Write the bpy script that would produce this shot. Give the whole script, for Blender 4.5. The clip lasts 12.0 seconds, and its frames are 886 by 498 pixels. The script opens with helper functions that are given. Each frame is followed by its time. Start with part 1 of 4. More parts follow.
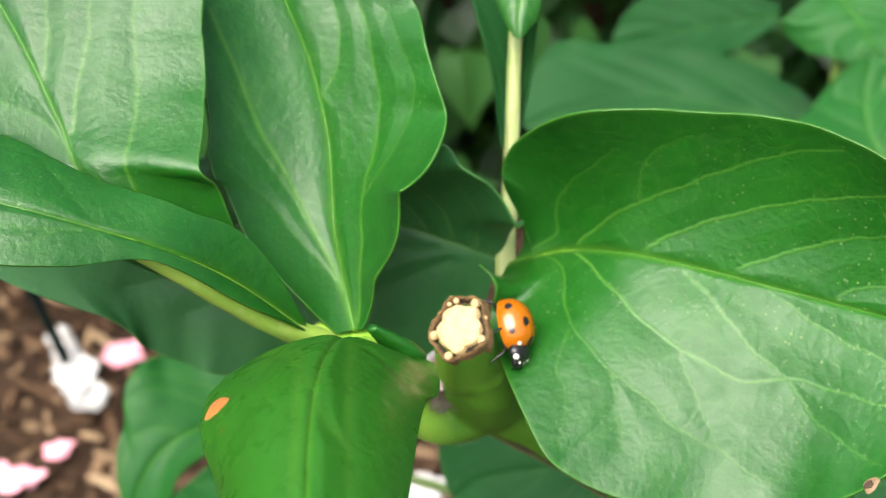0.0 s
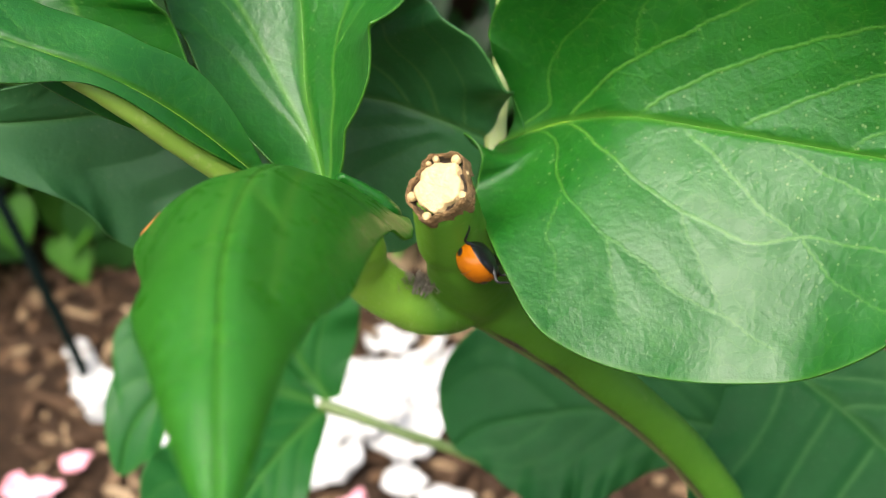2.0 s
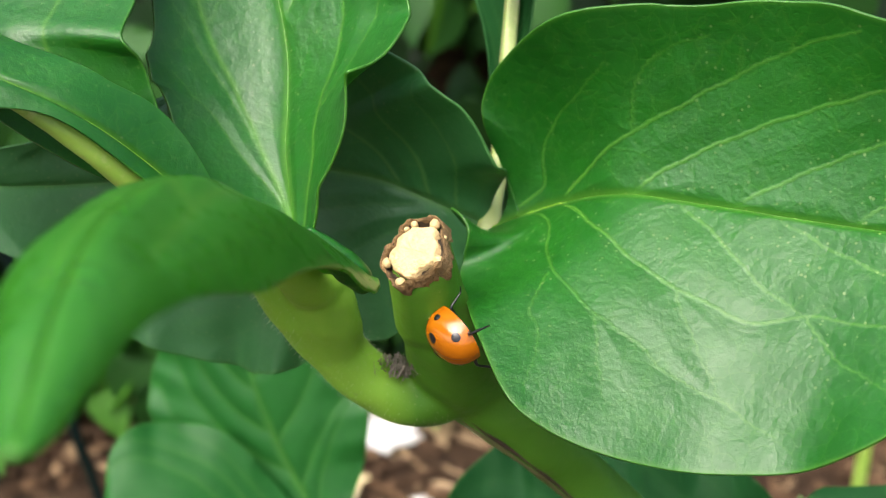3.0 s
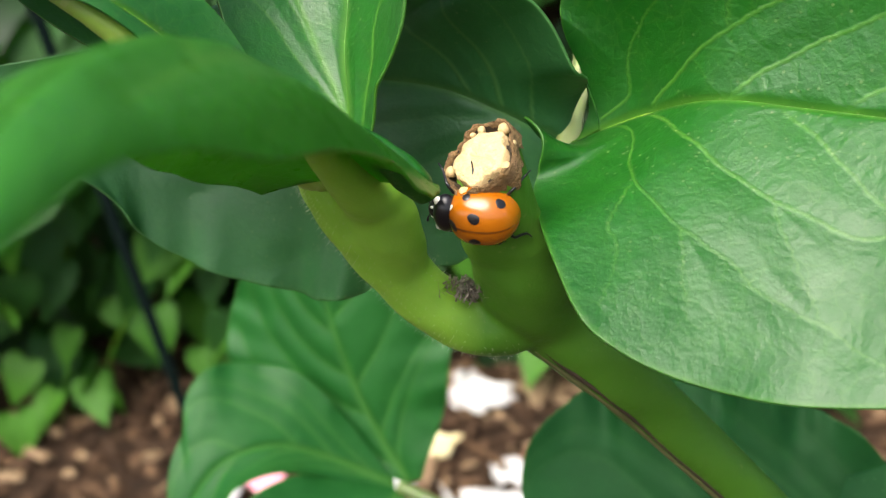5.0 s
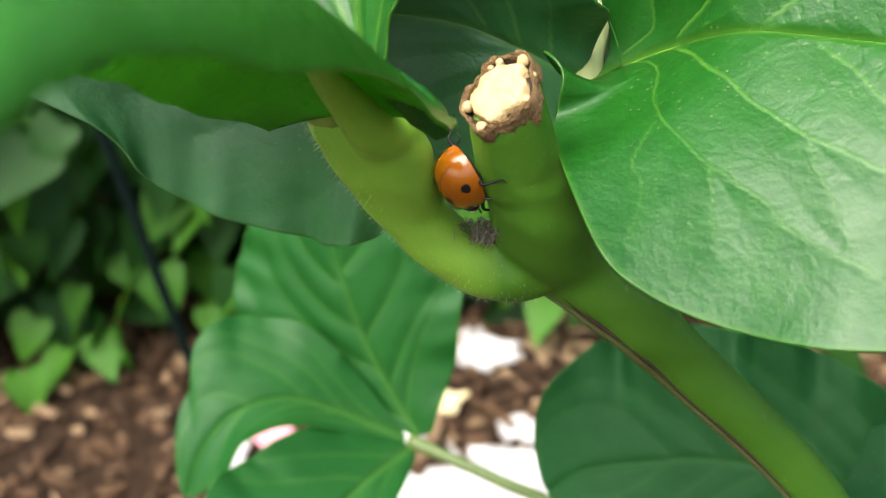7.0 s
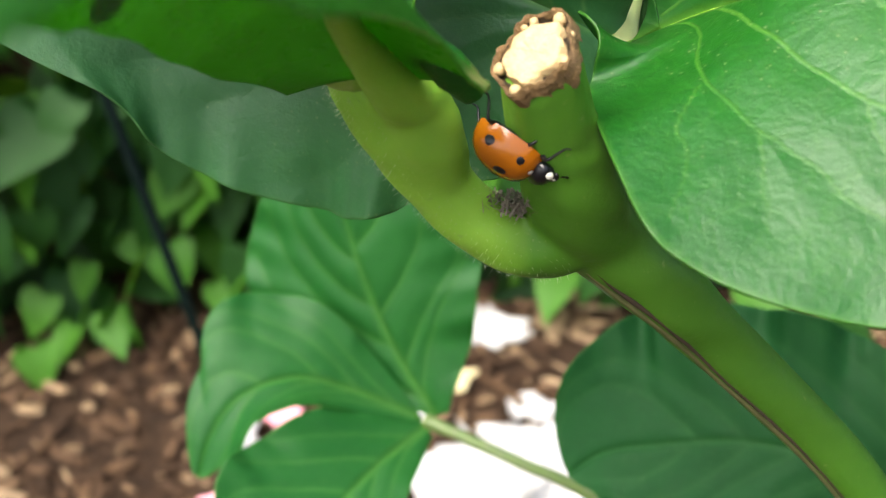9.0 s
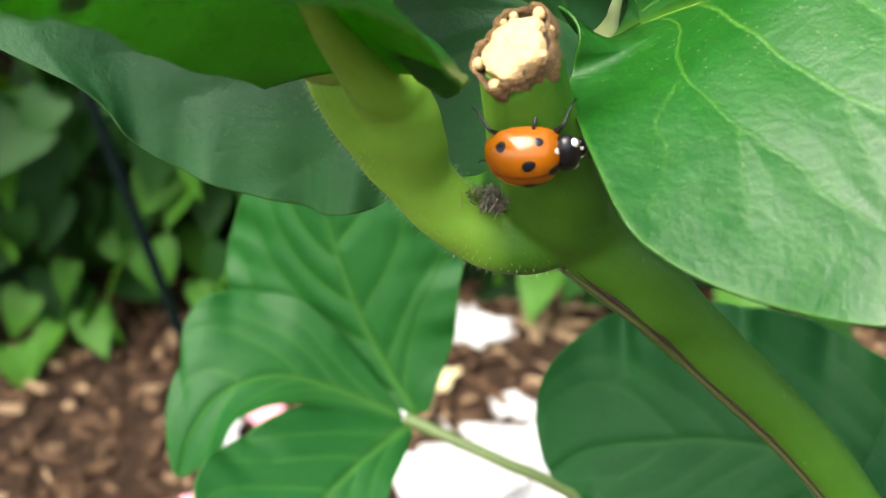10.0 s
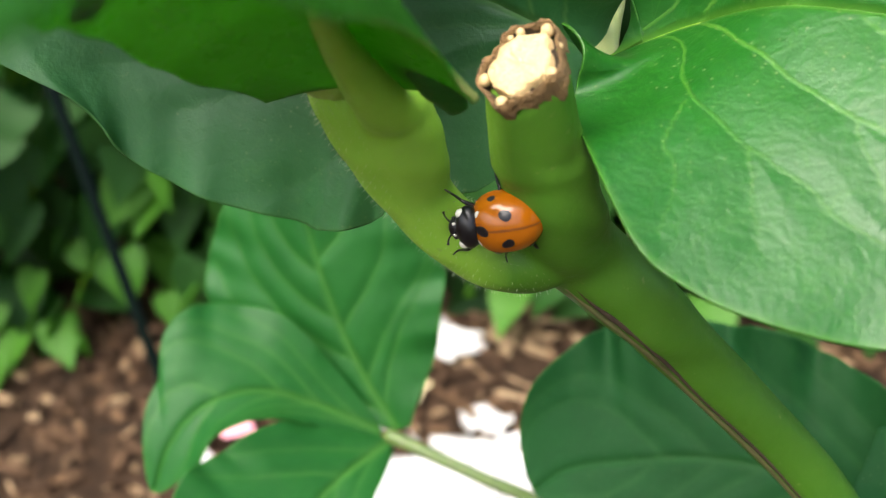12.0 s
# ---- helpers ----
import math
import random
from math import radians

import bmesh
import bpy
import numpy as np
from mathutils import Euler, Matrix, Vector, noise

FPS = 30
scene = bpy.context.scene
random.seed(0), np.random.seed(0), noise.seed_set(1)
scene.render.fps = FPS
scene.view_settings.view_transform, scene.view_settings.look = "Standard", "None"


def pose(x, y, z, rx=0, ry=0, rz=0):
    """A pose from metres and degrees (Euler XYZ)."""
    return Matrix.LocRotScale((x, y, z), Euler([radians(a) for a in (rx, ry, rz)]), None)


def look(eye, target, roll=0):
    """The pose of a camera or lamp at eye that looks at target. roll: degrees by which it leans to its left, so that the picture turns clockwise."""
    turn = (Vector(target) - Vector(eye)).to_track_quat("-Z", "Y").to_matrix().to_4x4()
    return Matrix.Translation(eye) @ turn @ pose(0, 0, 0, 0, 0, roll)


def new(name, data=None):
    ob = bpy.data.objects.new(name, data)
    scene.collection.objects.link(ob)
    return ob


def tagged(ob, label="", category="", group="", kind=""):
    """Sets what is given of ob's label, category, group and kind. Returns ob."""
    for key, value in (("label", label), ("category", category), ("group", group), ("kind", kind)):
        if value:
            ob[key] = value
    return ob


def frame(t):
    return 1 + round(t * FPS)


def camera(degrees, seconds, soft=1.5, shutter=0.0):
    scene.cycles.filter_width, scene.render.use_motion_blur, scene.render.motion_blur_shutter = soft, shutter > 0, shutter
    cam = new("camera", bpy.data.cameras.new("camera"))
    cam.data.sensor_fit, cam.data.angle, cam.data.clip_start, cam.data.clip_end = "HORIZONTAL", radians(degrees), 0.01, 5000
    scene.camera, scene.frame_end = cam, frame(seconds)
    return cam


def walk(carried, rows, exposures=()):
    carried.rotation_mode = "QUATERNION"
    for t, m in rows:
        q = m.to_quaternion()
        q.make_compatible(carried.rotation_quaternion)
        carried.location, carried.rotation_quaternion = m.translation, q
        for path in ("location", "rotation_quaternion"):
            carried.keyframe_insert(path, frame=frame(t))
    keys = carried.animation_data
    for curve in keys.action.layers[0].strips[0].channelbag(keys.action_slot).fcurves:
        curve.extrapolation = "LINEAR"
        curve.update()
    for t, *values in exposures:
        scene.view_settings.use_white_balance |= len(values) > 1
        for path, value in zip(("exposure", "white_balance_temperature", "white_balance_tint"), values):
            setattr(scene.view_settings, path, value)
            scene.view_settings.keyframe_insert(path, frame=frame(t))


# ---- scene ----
cam = camera(44.1, 12.0, 1.1)
METRES, EYE, TILT, LEAN, TURN = 0.052, 0.70, -36.0, 0.0, 0.0
ROWS = [
    (0.0, 0.0000, -0.0003, -0.0002, 0.00, 0.02, -0.00),
    (0.5, 0.0341, -0.0043, -0.0536, 0.11, -0.03, 0.35),
    (1.0, 0.0123, 0.0409, -0.1116, 0.22, -0.65, 0.46),
    (1.5, 0.0374, 0.1281, -0.1959, 0.96, -1.22, 1.23),
    (2.0, 0.0683, 0.1576, -0.2633, 1.23, 1.40, 0.07),
    (2.5, 0.1442, 0.2347, -0.3335, 1.18, 6.99, -1.01),
    (3.0, 0.1712, 0.2849, -0.4075, 3.51, 10.59, -2.47),
    (3.5, 0.2136, 0.3363, -0.4342, 5.83, 10.44, -3.24),
    (5.5, 0.1902, 0.4498, -0.4537, 8.61, 7.74, -3.82),
    (6.0, 0.1784, 0.4555, -0.4603, 8.69, 7.28, -3.78),
    (6.5, 0.1744, 0.4905, -0.4644, 8.58, 6.77, -3.79),
    (7.0, 0.1806, 0.5019, -0.4681, 8.79, 6.25, -3.89),
    (9.0, 0.1425, 0.5809, -0.4669, 9.21, 5.05, -4.00),
    (9.5, 0.1522, 0.5931, -0.4705, 9.01, 5.04, -4.11),
    (10.0, 0.1477, 0.5916, -0.4700, 8.36, 5.08, -4.06),
    (10.5, 0.1543, 0.6014, -0.4664, 7.96, 5.21, -4.09),
    (11.0, 0.1569, 0.6024, -0.4662, 7.49, 5.54, -4.16),
    (11.5, 0.1272, 0.5969, -0.4629, 6.79, 5.73, -4.23),
    (12.0, 0.1045, 0.6059, -0.4640, 6.68, 5.85, -4.43),
]
STOPS = [(0.0, 1.76), (2.0, 1.70), (3.5, 1.68), (5.5, 1.64), (7.0, 1.78), (9.0, 1.84), (12.0, 1.84)]
walk(cam, [(t, pose(0, 0, EYE, TILT, LEAN, TURN) @ pose(METRES * x, METRES * y, METRES * z, 90 + pitch, roll, yaw)) for t, x, y, z, yaw, pitch, roll in ROWS], STOPS)
cam.data.dof.use_dof = True
cam.data.dof.focus_distance = 0.077
cam.data.dof.aperture_fstop = 50.0

# ---- light ----
world = bpy.data.worlds.new("overcast_sky")
scene.world = world
world.use_nodes = True
sky = world.node_tree.nodes.new("ShaderNodeTexSky")
sky.sky_type, sky.sun_disc = "NISHITA", False
sky.sun_elevation, sky.sun_rotation = radians(60), radians(209)
sky.air_density, sky.dust_density, sky.ozone_density = 1.0, 7.0, 0.4
back = world.node_tree.nodes["Background"]
world.node_tree.links.new(sky.outputs[0], back.inputs[0])
back.inputs[1].default_value = 0.098
sun = new("sun", bpy.data.lights.new("sun", "SUN"))
sun.data.energy, sun.data.angle, sun.data.color = 1.60, radians(50), (1.0, 0.985, 0.96)
sun.matrix_world = look((-0.45, -0.82, 1.60), (0, 0, 0))

# ---- the bush's own frame: x right, y along the first view, z across it, in units of METRES ----
PLAN = pose(0, 0, EYE, TILT, LEAN, TURN) @ Matrix.Scale(METRES, 4)


def place(p):
    return PLAN @ Vector(p)


# ---- materials ----
class Nodes:
    """A small builder for node materials."""

    def __init__(self, name):
        self.mat = bpy.data.materials.new(name)
        self.mat.use_nodes = True
        self.tree = self.mat.node_tree
        self.bsdf = self.tree.nodes["Principled BSDF"]
        self.out = self.tree.nodes["Material Output"]

    def add(self, kind, **settings):
        node = self.tree.nodes.new("ShaderNode" + kind)
        for key, value in settings.items():
            node.inputs[key.replace("_", " ")].default_value = value
        return node

    def link(self, a, b):
        self.tree.links.new(a, b)

    def ramp(self, fac, *stops):
        node = self.add("ValToRGB")
        while len(node.color_ramp.elements) < len(stops):
            node.color_ramp.elements.new(0.5)
        for e, (at, colour) in zip(node.color_ramp.elements, stops):
            e.position, e.color = at, (*colour, 1) if len(colour) == 3 else colour
        self.link(fac, node.inputs[0])
        return node.outputs[0]

    def noise(self, scale, detail=4.0, rough=0.55, coords=None):
        node = self.add("TexNoise", Scale=scale, Detail=detail, Roughness=rough)
        self.link(coords or self.coords(), node.inputs["Vector"])
        return node.outputs["Fac"]

    def coords(self):
        return self.add("TexCoord").outputs["Object"]

    def mix(self, fac, a, b, blend="MIX"):
        node = self.tree.nodes.new("ShaderNodeMix")
        node.data_type, node.blend_type = "RGBA", blend
        for value, socket in ((fac, node.inputs[0]), (a, node.inputs[6]), (b, node.inputs[7])):
            if isinstance(value, (int, float)):
                socket.default_value = value
            elif isinstance(value, tuple):
                socket.default_value = (*value, 1)
            else:
                self.link(value, socket)
        return node.outputs[2]

    def math(self, op, a, b=0.0, c=0.0):
        node = self.tree.nodes.new("ShaderNodeMath")
        node.operation = op
        for value, socket in zip((a, b, c), node.inputs):
            if isinstance(value, (int, float)):
                socket.default_value = value
            else:
                self.link(value, socket)
        return node.outputs[0]

    def bump(self, height, strength, distance):
        node = self.add("Bump", Strength=strength, Distance=distance)
        self.link(height, node.inputs["Height"])
        self.link(node.outputs[0], self.bsdf.inputs["Normal"])
        return node.outputs[0]

    def base(self, colour, rough=0.5, spec=0.5):
        if isinstance(colour, tuple):
            self.bsdf.inputs["Base Color"].default_value = (*colour, 1)
        else:
            self.link(colour, self.bsdf.inputs["Base Color"])
        if isinstance(rough, float):
            self.bsdf.inputs["Roughness"].default_value = rough
        else:
            self.link(rough, self.bsdf.inputs["Roughness"])
        self.bsdf.inputs["Specular IOR Level"].default_value = spec
        return self.mat


def leaf_material(name, deep, fresh, vein, rough=0.36, spec=0.5, through_light=0.45, speck=0.6, vary=0.0):
    n = Nodes(name)
    big, small = n.noise(45, 5, 0.65), n.noise(700, 5)
    tone = n.mix(n.math("MULTIPLY_ADD", small, 0.6, n.math("MULTIPLY_ADD", big, 1.6, -0.6)), deep, fresh)
    if vary:
        chance = n.add("ObjectInfo").outputs["Random"]
        tone = n.mix(n.math("MULTIPLY", chance, vary), tone, fresh)
    attr = n.add("Attribute")
    attr.attribute_name = "vein"
    net = n.add("TexVoronoi", Scale=640.0)
    net.feature = "DISTANCE_TO_EDGE"
    warp = n.add("TexNoise", Scale=300.0, Detail=2.0)
    where = n.add("VectorMath")
    where.operation = "MULTIPLY_ADD"
    n.link(n.coords(), warp.inputs["Vector"])
    n.link(warp.outputs["Color"], where.inputs[0])
    where.inputs[1].default_value = (0.003, 0.003, 0.003)
    n.link(n.coords(), where.inputs[2])
    n.link(where.outputs[0], net.inputs["Vector"])
    fine = n.ramp(net.outputs["Distance"], (0.0, (1, 1, 1)), (0.05, (0, 0, 0)))
    tone = n.mix(n.math("MULTIPLY", fine, 0.07), tone, vein)
    tone = n.mix(n.math("MULTIPLY", attr.outputs["Fac"], 0.72), tone, vein)
    for scale, reach, patches, strength in ((1250.0, 0.15, 55, 1.0), (560.0, 0.065, 40, 0.8)):
        dots = n.add("TexVoronoi", Scale=scale)
        n.link(n.coords(), dots.inputs["Vector"])
        mark = n.ramp(dots.outputs["Distance"], (0.0, (1, 1, 1)), (reach * 0.6, (1, 1, 1)), (reach * 1.2, (0, 0, 0)))
        patchy = n.ramp(n.noise(patches, 3), (0.45, (0, 0, 0)), (0.68, (1, 1, 1)))
        tone = n.mix(n.math("MULTIPLY", n.math("MULTIPLY", mark, patchy), speck * strength), tone, (0.36, 0.47, 0.17))
    stain = n.ramp(n.noise(160, 5, 0.7), (0.60, (0, 0, 0)), (0.78, (1, 1, 1)))
    tone = n.mix(n.math("MULTIPLY", stain, 0.25 * speck), tone, (0.16, 0.27, 0.05))
    gloss = n.math("MULTIPLY_ADD", n.noise(420, 5), 0.34, rough - 0.17)
    n.base(tone, gloss, spec)
    quilt = n.math("MINIMUM", n.math("MULTIPLY", net.outputs["Distance"], 2.2), 0.6)
    grit = n.math("MULTIPLY_ADD", n.noise(4200, 3, 0.7), 0.55, n.noise(1500, 4))
    height = n.math("MULTIPLY_ADD", quilt, 0.4, n.math("MULTIPLY_ADD", attr.outputs["Fac"], -0.5, grit))
    fine_relief = n.bump(height, 0.44, 0.00016)
    swell = n.add("Bump", Strength=0.17, Distance=0.0011)
    n.link(n.noise(150, 3, 0.5), swell.inputs["Height"])
    n.link(swell.outputs[0], fine_relief.node.inputs["Normal"])
    glow = n.add("BsdfTranslucent")
    n.link(n.mix(0.5, tone, (0.22, 0.56, 0.02)), glow.inputs["Color"])
    both = n.add("MixShader")
    both.inputs[0].default_value = through_light
    n.link(n.bsdf.outputs[0], both.inputs[1])
    n.link(glow.outputs[0], both.inputs[2])
    n.link(both.outputs[0], n.out.inputs["Surface"])
    return n.mat


LEAF = leaf_material("peony_leaf", (0.003, 0.064, 0.003), (0.011, 0.124, 0.007), (0.14, 0.35, 0.038), 0.41, 0.54, 0.25, 0.32)
LEAF_FRESH = leaf_material("fresh_peony_leaf", (0.026, 0.175, 0.012), (0.054, 0.270, 0.022), (0.20, 0.44, 0.050), 0.30, 0.7, 0.52, 0.3)
# darker copy of the leaf green, with the shade on it put into the colour
LEAF_SHADE = leaf_material("shade_toned_peony_leaf", (0.005, 0.046, 0.010), (0.014, 0.086, 0.020), (0.045, 0.140, 0.034), 0.52, 0.12, 0.28, 0.2)
LEAF_BLUE = leaf_material("dull_leaf", (0.017, 0.110, 0.025), (0.036, 0.165, 0.044), (0.14, 0.32, 0.07), 0.50, 0.62, 0.26, 0.30)
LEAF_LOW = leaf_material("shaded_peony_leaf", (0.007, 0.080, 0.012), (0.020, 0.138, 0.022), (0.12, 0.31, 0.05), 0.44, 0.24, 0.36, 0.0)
# inner leaves: the shade between the front leaves is put into their colour
IVY_SHADE = leaf_material("ivy_leaf_shade_tone", (0.003, 0.016, 0.004), (0.010, 0.040, 0.008), (0.05, 0.12, 0.03), 0.50, 0.3, 0.3, 0.0)
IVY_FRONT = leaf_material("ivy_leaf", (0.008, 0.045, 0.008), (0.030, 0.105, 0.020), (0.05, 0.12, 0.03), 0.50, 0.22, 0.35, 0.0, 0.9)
IVY_NEW = leaf_material("young_ivy_leaf", (0.034, 0.14, 0.012), (0.075, 0.225, 0.022), (0.14, 0.28, 0.05), 0.5, 0.3, 0.4, 0.0, 0.6)



def stem_material(name, a, b, streak, rough=0.45):
    n = Nodes(name)
    tone = n.mix(n.noise(160, 4), a, b)
    tone = n.mix(n.ramp(n.noise(900, 5), (0.55, (0, 0, 0)), (0.75, (1, 1, 1))), tone, streak)
    n.base(tone, rough, 0.45)
    n.bsdf.inputs["Subsurface Weight"].default_value = 0.25
    n.bsdf.inputs["Subsurface Radius"].default_value = (0.6, 1.0, 0.2)
    n.bsdf.inputs["Subsurface Scale"].default_value = 0.0015
    n.bump(n.noise(1500, 4), 0.25, 0.00015)
    return n.mat


STEM = stem_material("green_stem", (0.042, 0.130, 0.009), (0.068, 0.182, 0.015), (0.10, 0.17, 0.03))
SHOOT = stem_material("young_shoot", (0.150, 0.340, 0.018), (0.215, 0.430, 0.030), (0.26, 0.42, 0.08))
n = Nodes("stem_and_shoot")
apart = n.add("SeparateXYZ")
n.link(n.coords(), apart.inputs[0])
young = n.ramp(n.math("MULTIPLY_ADD", apart.outputs["X"], -250.0, -0.75), (0.2, (0, 0, 0)), (0.9, (1, 1, 1)))
old = n.mix(n.noise(160, 4), (0.048, 0.150, 0.010), (0.078, 0.210, 0.017))
tone = n.mix(young, old, n.mix(n.noise(200, 4), (0.190, 0.400, 0.032), (0.265, 0.500, 0.058)))
tone = n.mix(n.ramp(n.noise(1100, 5), (0.66, (0, 0, 0)), (0.86, (1, 1, 1))), tone, (0.20, 0.28, 0.08))
FORK = n.base(tone, n.math("MULTIPLY_ADD", n.noise(600, 4), 0.3, 0.36), 0.28)
n.bsdf.inputs["Subsurface Weight"].default_value = 0.25
n.bsdf.inputs["Subsurface Radius"].default_value = (0.6, 1.0, 0.2)
n.bsdf.inputs["Subsurface Scale"].default_value = 0.0015
n.bump(n.noise(1300, 5), 0.35, 0.00018)
PALE = stem_material("pale_petiole", (0.18, 0.31, 0.04), (0.26, 0.39, 0.07), (0.32, 0.40, 0.13))

WAN = stem_material("wan_shoot", (0.22, 0.30, 0.09), (0.34, 0.40, 0.15), (0.46, 0.46, 0.24))
DULL = stem_material("dull_stalk", (0.075, 0.125, 0.030), (0.12, 0.175, 0.05), (0.15, 0.17, 0.08))


def plain(name, a, b, scale, rough, bump=0.2, depth=0.0002, spec=0.5):
    n = Nodes(name)
    n.base(n.mix(n.noise(scale, 5), a, b), rough, spec)
    n.bump(n.noise(scale * 3, 5), bump, depth)
    return n.mat


PITH = plain("dry_pith", (0.48, 0.34, 0.15), (0.74, 0.57, 0.31), 1100, 0.9, 0.9, 0.0003, 0.2)
RIND = plain("torn_brown_rind", (0.012, 0.006, 0.002), (0.30, 0.175, 0.060), 1100, 0.8, 1.0, 0.0004)
BUNDLE = plain("pale_bundle", (0.38, 0.26, 0.11), (0.62, 0.47, 0.24), 1500, 0.75, 0.4, 0.0001)
SCAR = plain("dark_split", (0.02, 0.013, 0.008), (0.07, 0.045, 0.02), 900, 0.8)
RIDGE = plain("tan_ridge", (0.065, 0.085, 0.018), (0.14, 0.13, 0.05), 700, 0.7)
WEB = plain("grey_fluff", (0.14, 0.11, 0.075), (0.36, 0.33, 0.27), 2500, 0.95, 0.8, 0.0003)
HAIR = plain("pale_hair", (0.34, 0.46, 0.20), (0.5, 0.58, 0.36), 500, 0.6)
TAN = plain("dead_leaf_patch", (0.26, 0.085, 0.012), (0.40, 0.17, 0.03), 800, 0.7)
NIBBLE = plain("dry_nibbled_edge", (0.10, 0.06, 0.03), (0.30, 0.20, 0.11), 900, 0.8)
ELYTRA = Nodes("orange_wing_case")
ELYTRA = (lambda n: (n.base(n.mix(n.noise(420, 3), (0.31, 0.084, 0.001), (0.40, 0.120, 0.003)), 0.20, 0.5), n.bump(n.noise(5200, 2), 0.07, 0.00005), n.mat)[2])(ELYTRA)
ELYTRA.node_tree.nodes["Principled BSDF"].inputs["Coat Weight"].default_value = 0.25
ELYTRA.node_tree.nodes["Principled BSDF"].inputs["Coat Roughness"].default_value = 0.15
SEAM = plain("brown_seam", (0.13, 0.032, 0.002), (0.20, 0.055, 0.003), 1500, 0.35, 0.1, 0.00005)
BLACK = plain("black_shell", (0.004, 0.004, 0.005), (0.012, 0.012, 0.014), 2000, 0.28, 0.1, 0.00005)
WHITE_SPOT = plain("cream_spot", (0.72, 0.70, 0.58), (0.80, 0.78, 0.68), 2000, 0.4, 0.1, 0.00005)
PETAL = plain("white_petal", (0.36, 0.36, 0.35), (0.60, 0.60, 0.58), 90, 0.6, 0.5, 0.0008)
PETAL_PINK = plain("pink_petal", (0.78, 0.22, 0.30), (0.84, 0.52, 0.56), 60, 0.6, 0.3, 0.0008)
PETAL_CREAM = plain("cream_petal", (0.56, 0.46, 0.20), (0.66, 0.60, 0.38), 70, 0.6, 0.4, 0.0008)
STAKE = plain("dark_green_stake", (0.002, 0.006, 0.005), (0.005, 0.011, 0.009), 200, 0.9, spec=0.05)

n = Nodes("pale_splinter")
chance = n.add("ObjectInfo").outputs["Random"]
SPLINTER = n.base(n.mix(n.noise(30, 5), n.mix(chance, (0.16, 0.10, 0.055), (0.42, 0.31, 0.19)), (0.30, 0.21, 0.12)), 0.85, 0.2)
n.bump(n.noise(60, 6), 0.5, 0.02)
# brown soil; also colours the sheet that replaces the hedge's inner shade
n = Nodes("soil_and_hedge_shade")
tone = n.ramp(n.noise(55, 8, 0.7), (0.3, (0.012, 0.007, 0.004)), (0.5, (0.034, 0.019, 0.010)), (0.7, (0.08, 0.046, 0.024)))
SOIL_AND_HEDGE_SHADE = n.base(tone, 0.9, 0.2)
n.bump(n.noise(140, 8, 0.7), 0.8, 0.01)
n = Nodes("bark_chip")
isle = n.add("NewGeometry").outputs["Random Per Island"]
tone = n.ramp(isle, (0.0, (0.018, 0.010, 0.005)), (0.45, (0.066, 0.037, 0.019)), (0.8, (0.18, 0.105, 0.054)), (1.0, (0.46, 0.33, 0.19)))
CHIP = n.base(n.mix(n.noise(260, 5), tone, (0.05, 0.028, 0.015), "MIX"), 0.85, 0.25)
n.bump(n.noise(420, 6), 0.6, 0.002)


# ---- meshes ----
def mesh_object(name, verts, faces, material, parent=None, label="", smooth=True, attr=None):
    """One mesh object of world-space vertices, its origin at their first one."""
    verts = np.asarray(verts, float)
    origin = verts[0].copy()
    me = bpy.data.meshes.new(name)
    me.from_pydata((verts - origin).tolist(), [], faces)
    me.materials.append(material)
    if smooth:
        me.polygons.foreach_set("use_smooth", [True] * len(me.polygons))
    if attr is not None:
        a = me.attributes.new("vein", "FLOAT", "POINT")
        a.data.foreach_set("value", np.asarray(attr, float).ravel())
    ob = new(name, me)
    ob.location = origin - np.array(parent.matrix_world.translation if parent else (0, 0, 0))
    if parent:
        ob.parent = parent
    ob.matrix_world = Matrix.Translation(origin)
    if parent:
        bpy.context.view_layer.update()
        ob.matrix_basis = Matrix.Translation(Vector(origin) - parent.matrix_world.translation)
    if label:
        tagged(ob, label)
    return ob


def thing(name, at, label, category, group="", kind=""):
    ob = new(name)
    ob.empty_display_size = 0.01
    ob.location = at
    bpy.context.view_layer.update()
    return tagged(ob, label, category, group, kind)


def spline(values, t):
    """Catmull-Rom through rows of values at t = 0 .. n-1."""
    v = np.asarray(values, float)
    v = np.vstack((2 * v[0] - v[1], v, 2 * v[-1] - v[-2]))
    t = np.clip(np.asarray(t, float), 0, len(v) - 3 - 1e-9)
    i = t.astype(int)
    u = (t - i)[:, None]
    a, b, c, d = v[i], v[i + 1], v[i + 2], v[i + 3]
    return 0.5 * (2 * b + (c - a) * u + (2 * a - 5 * b + 4 * c - d) * u**2 + (3 * b - a - 3 * c + d) * u**3)


def unit(v):
    return v / np.maximum(np.linalg.norm(v, axis=-1, keepdims=True), 1e-12)


def grid_faces(rows, cols, closed=False):
    out = []
    for i in range(rows - 1):
        for j in range(cols if closed else cols - 1):
            k = (j + 1) % cols
            out.append((i * cols + j, i * cols + k, (i + 1) * cols + k, (i + 1) * cols + j))
    return out


def to_world(p):
    m = np.array(PLAN)
    return np.asarray(p) @ m[:3, :3].T + m[:3, 3]


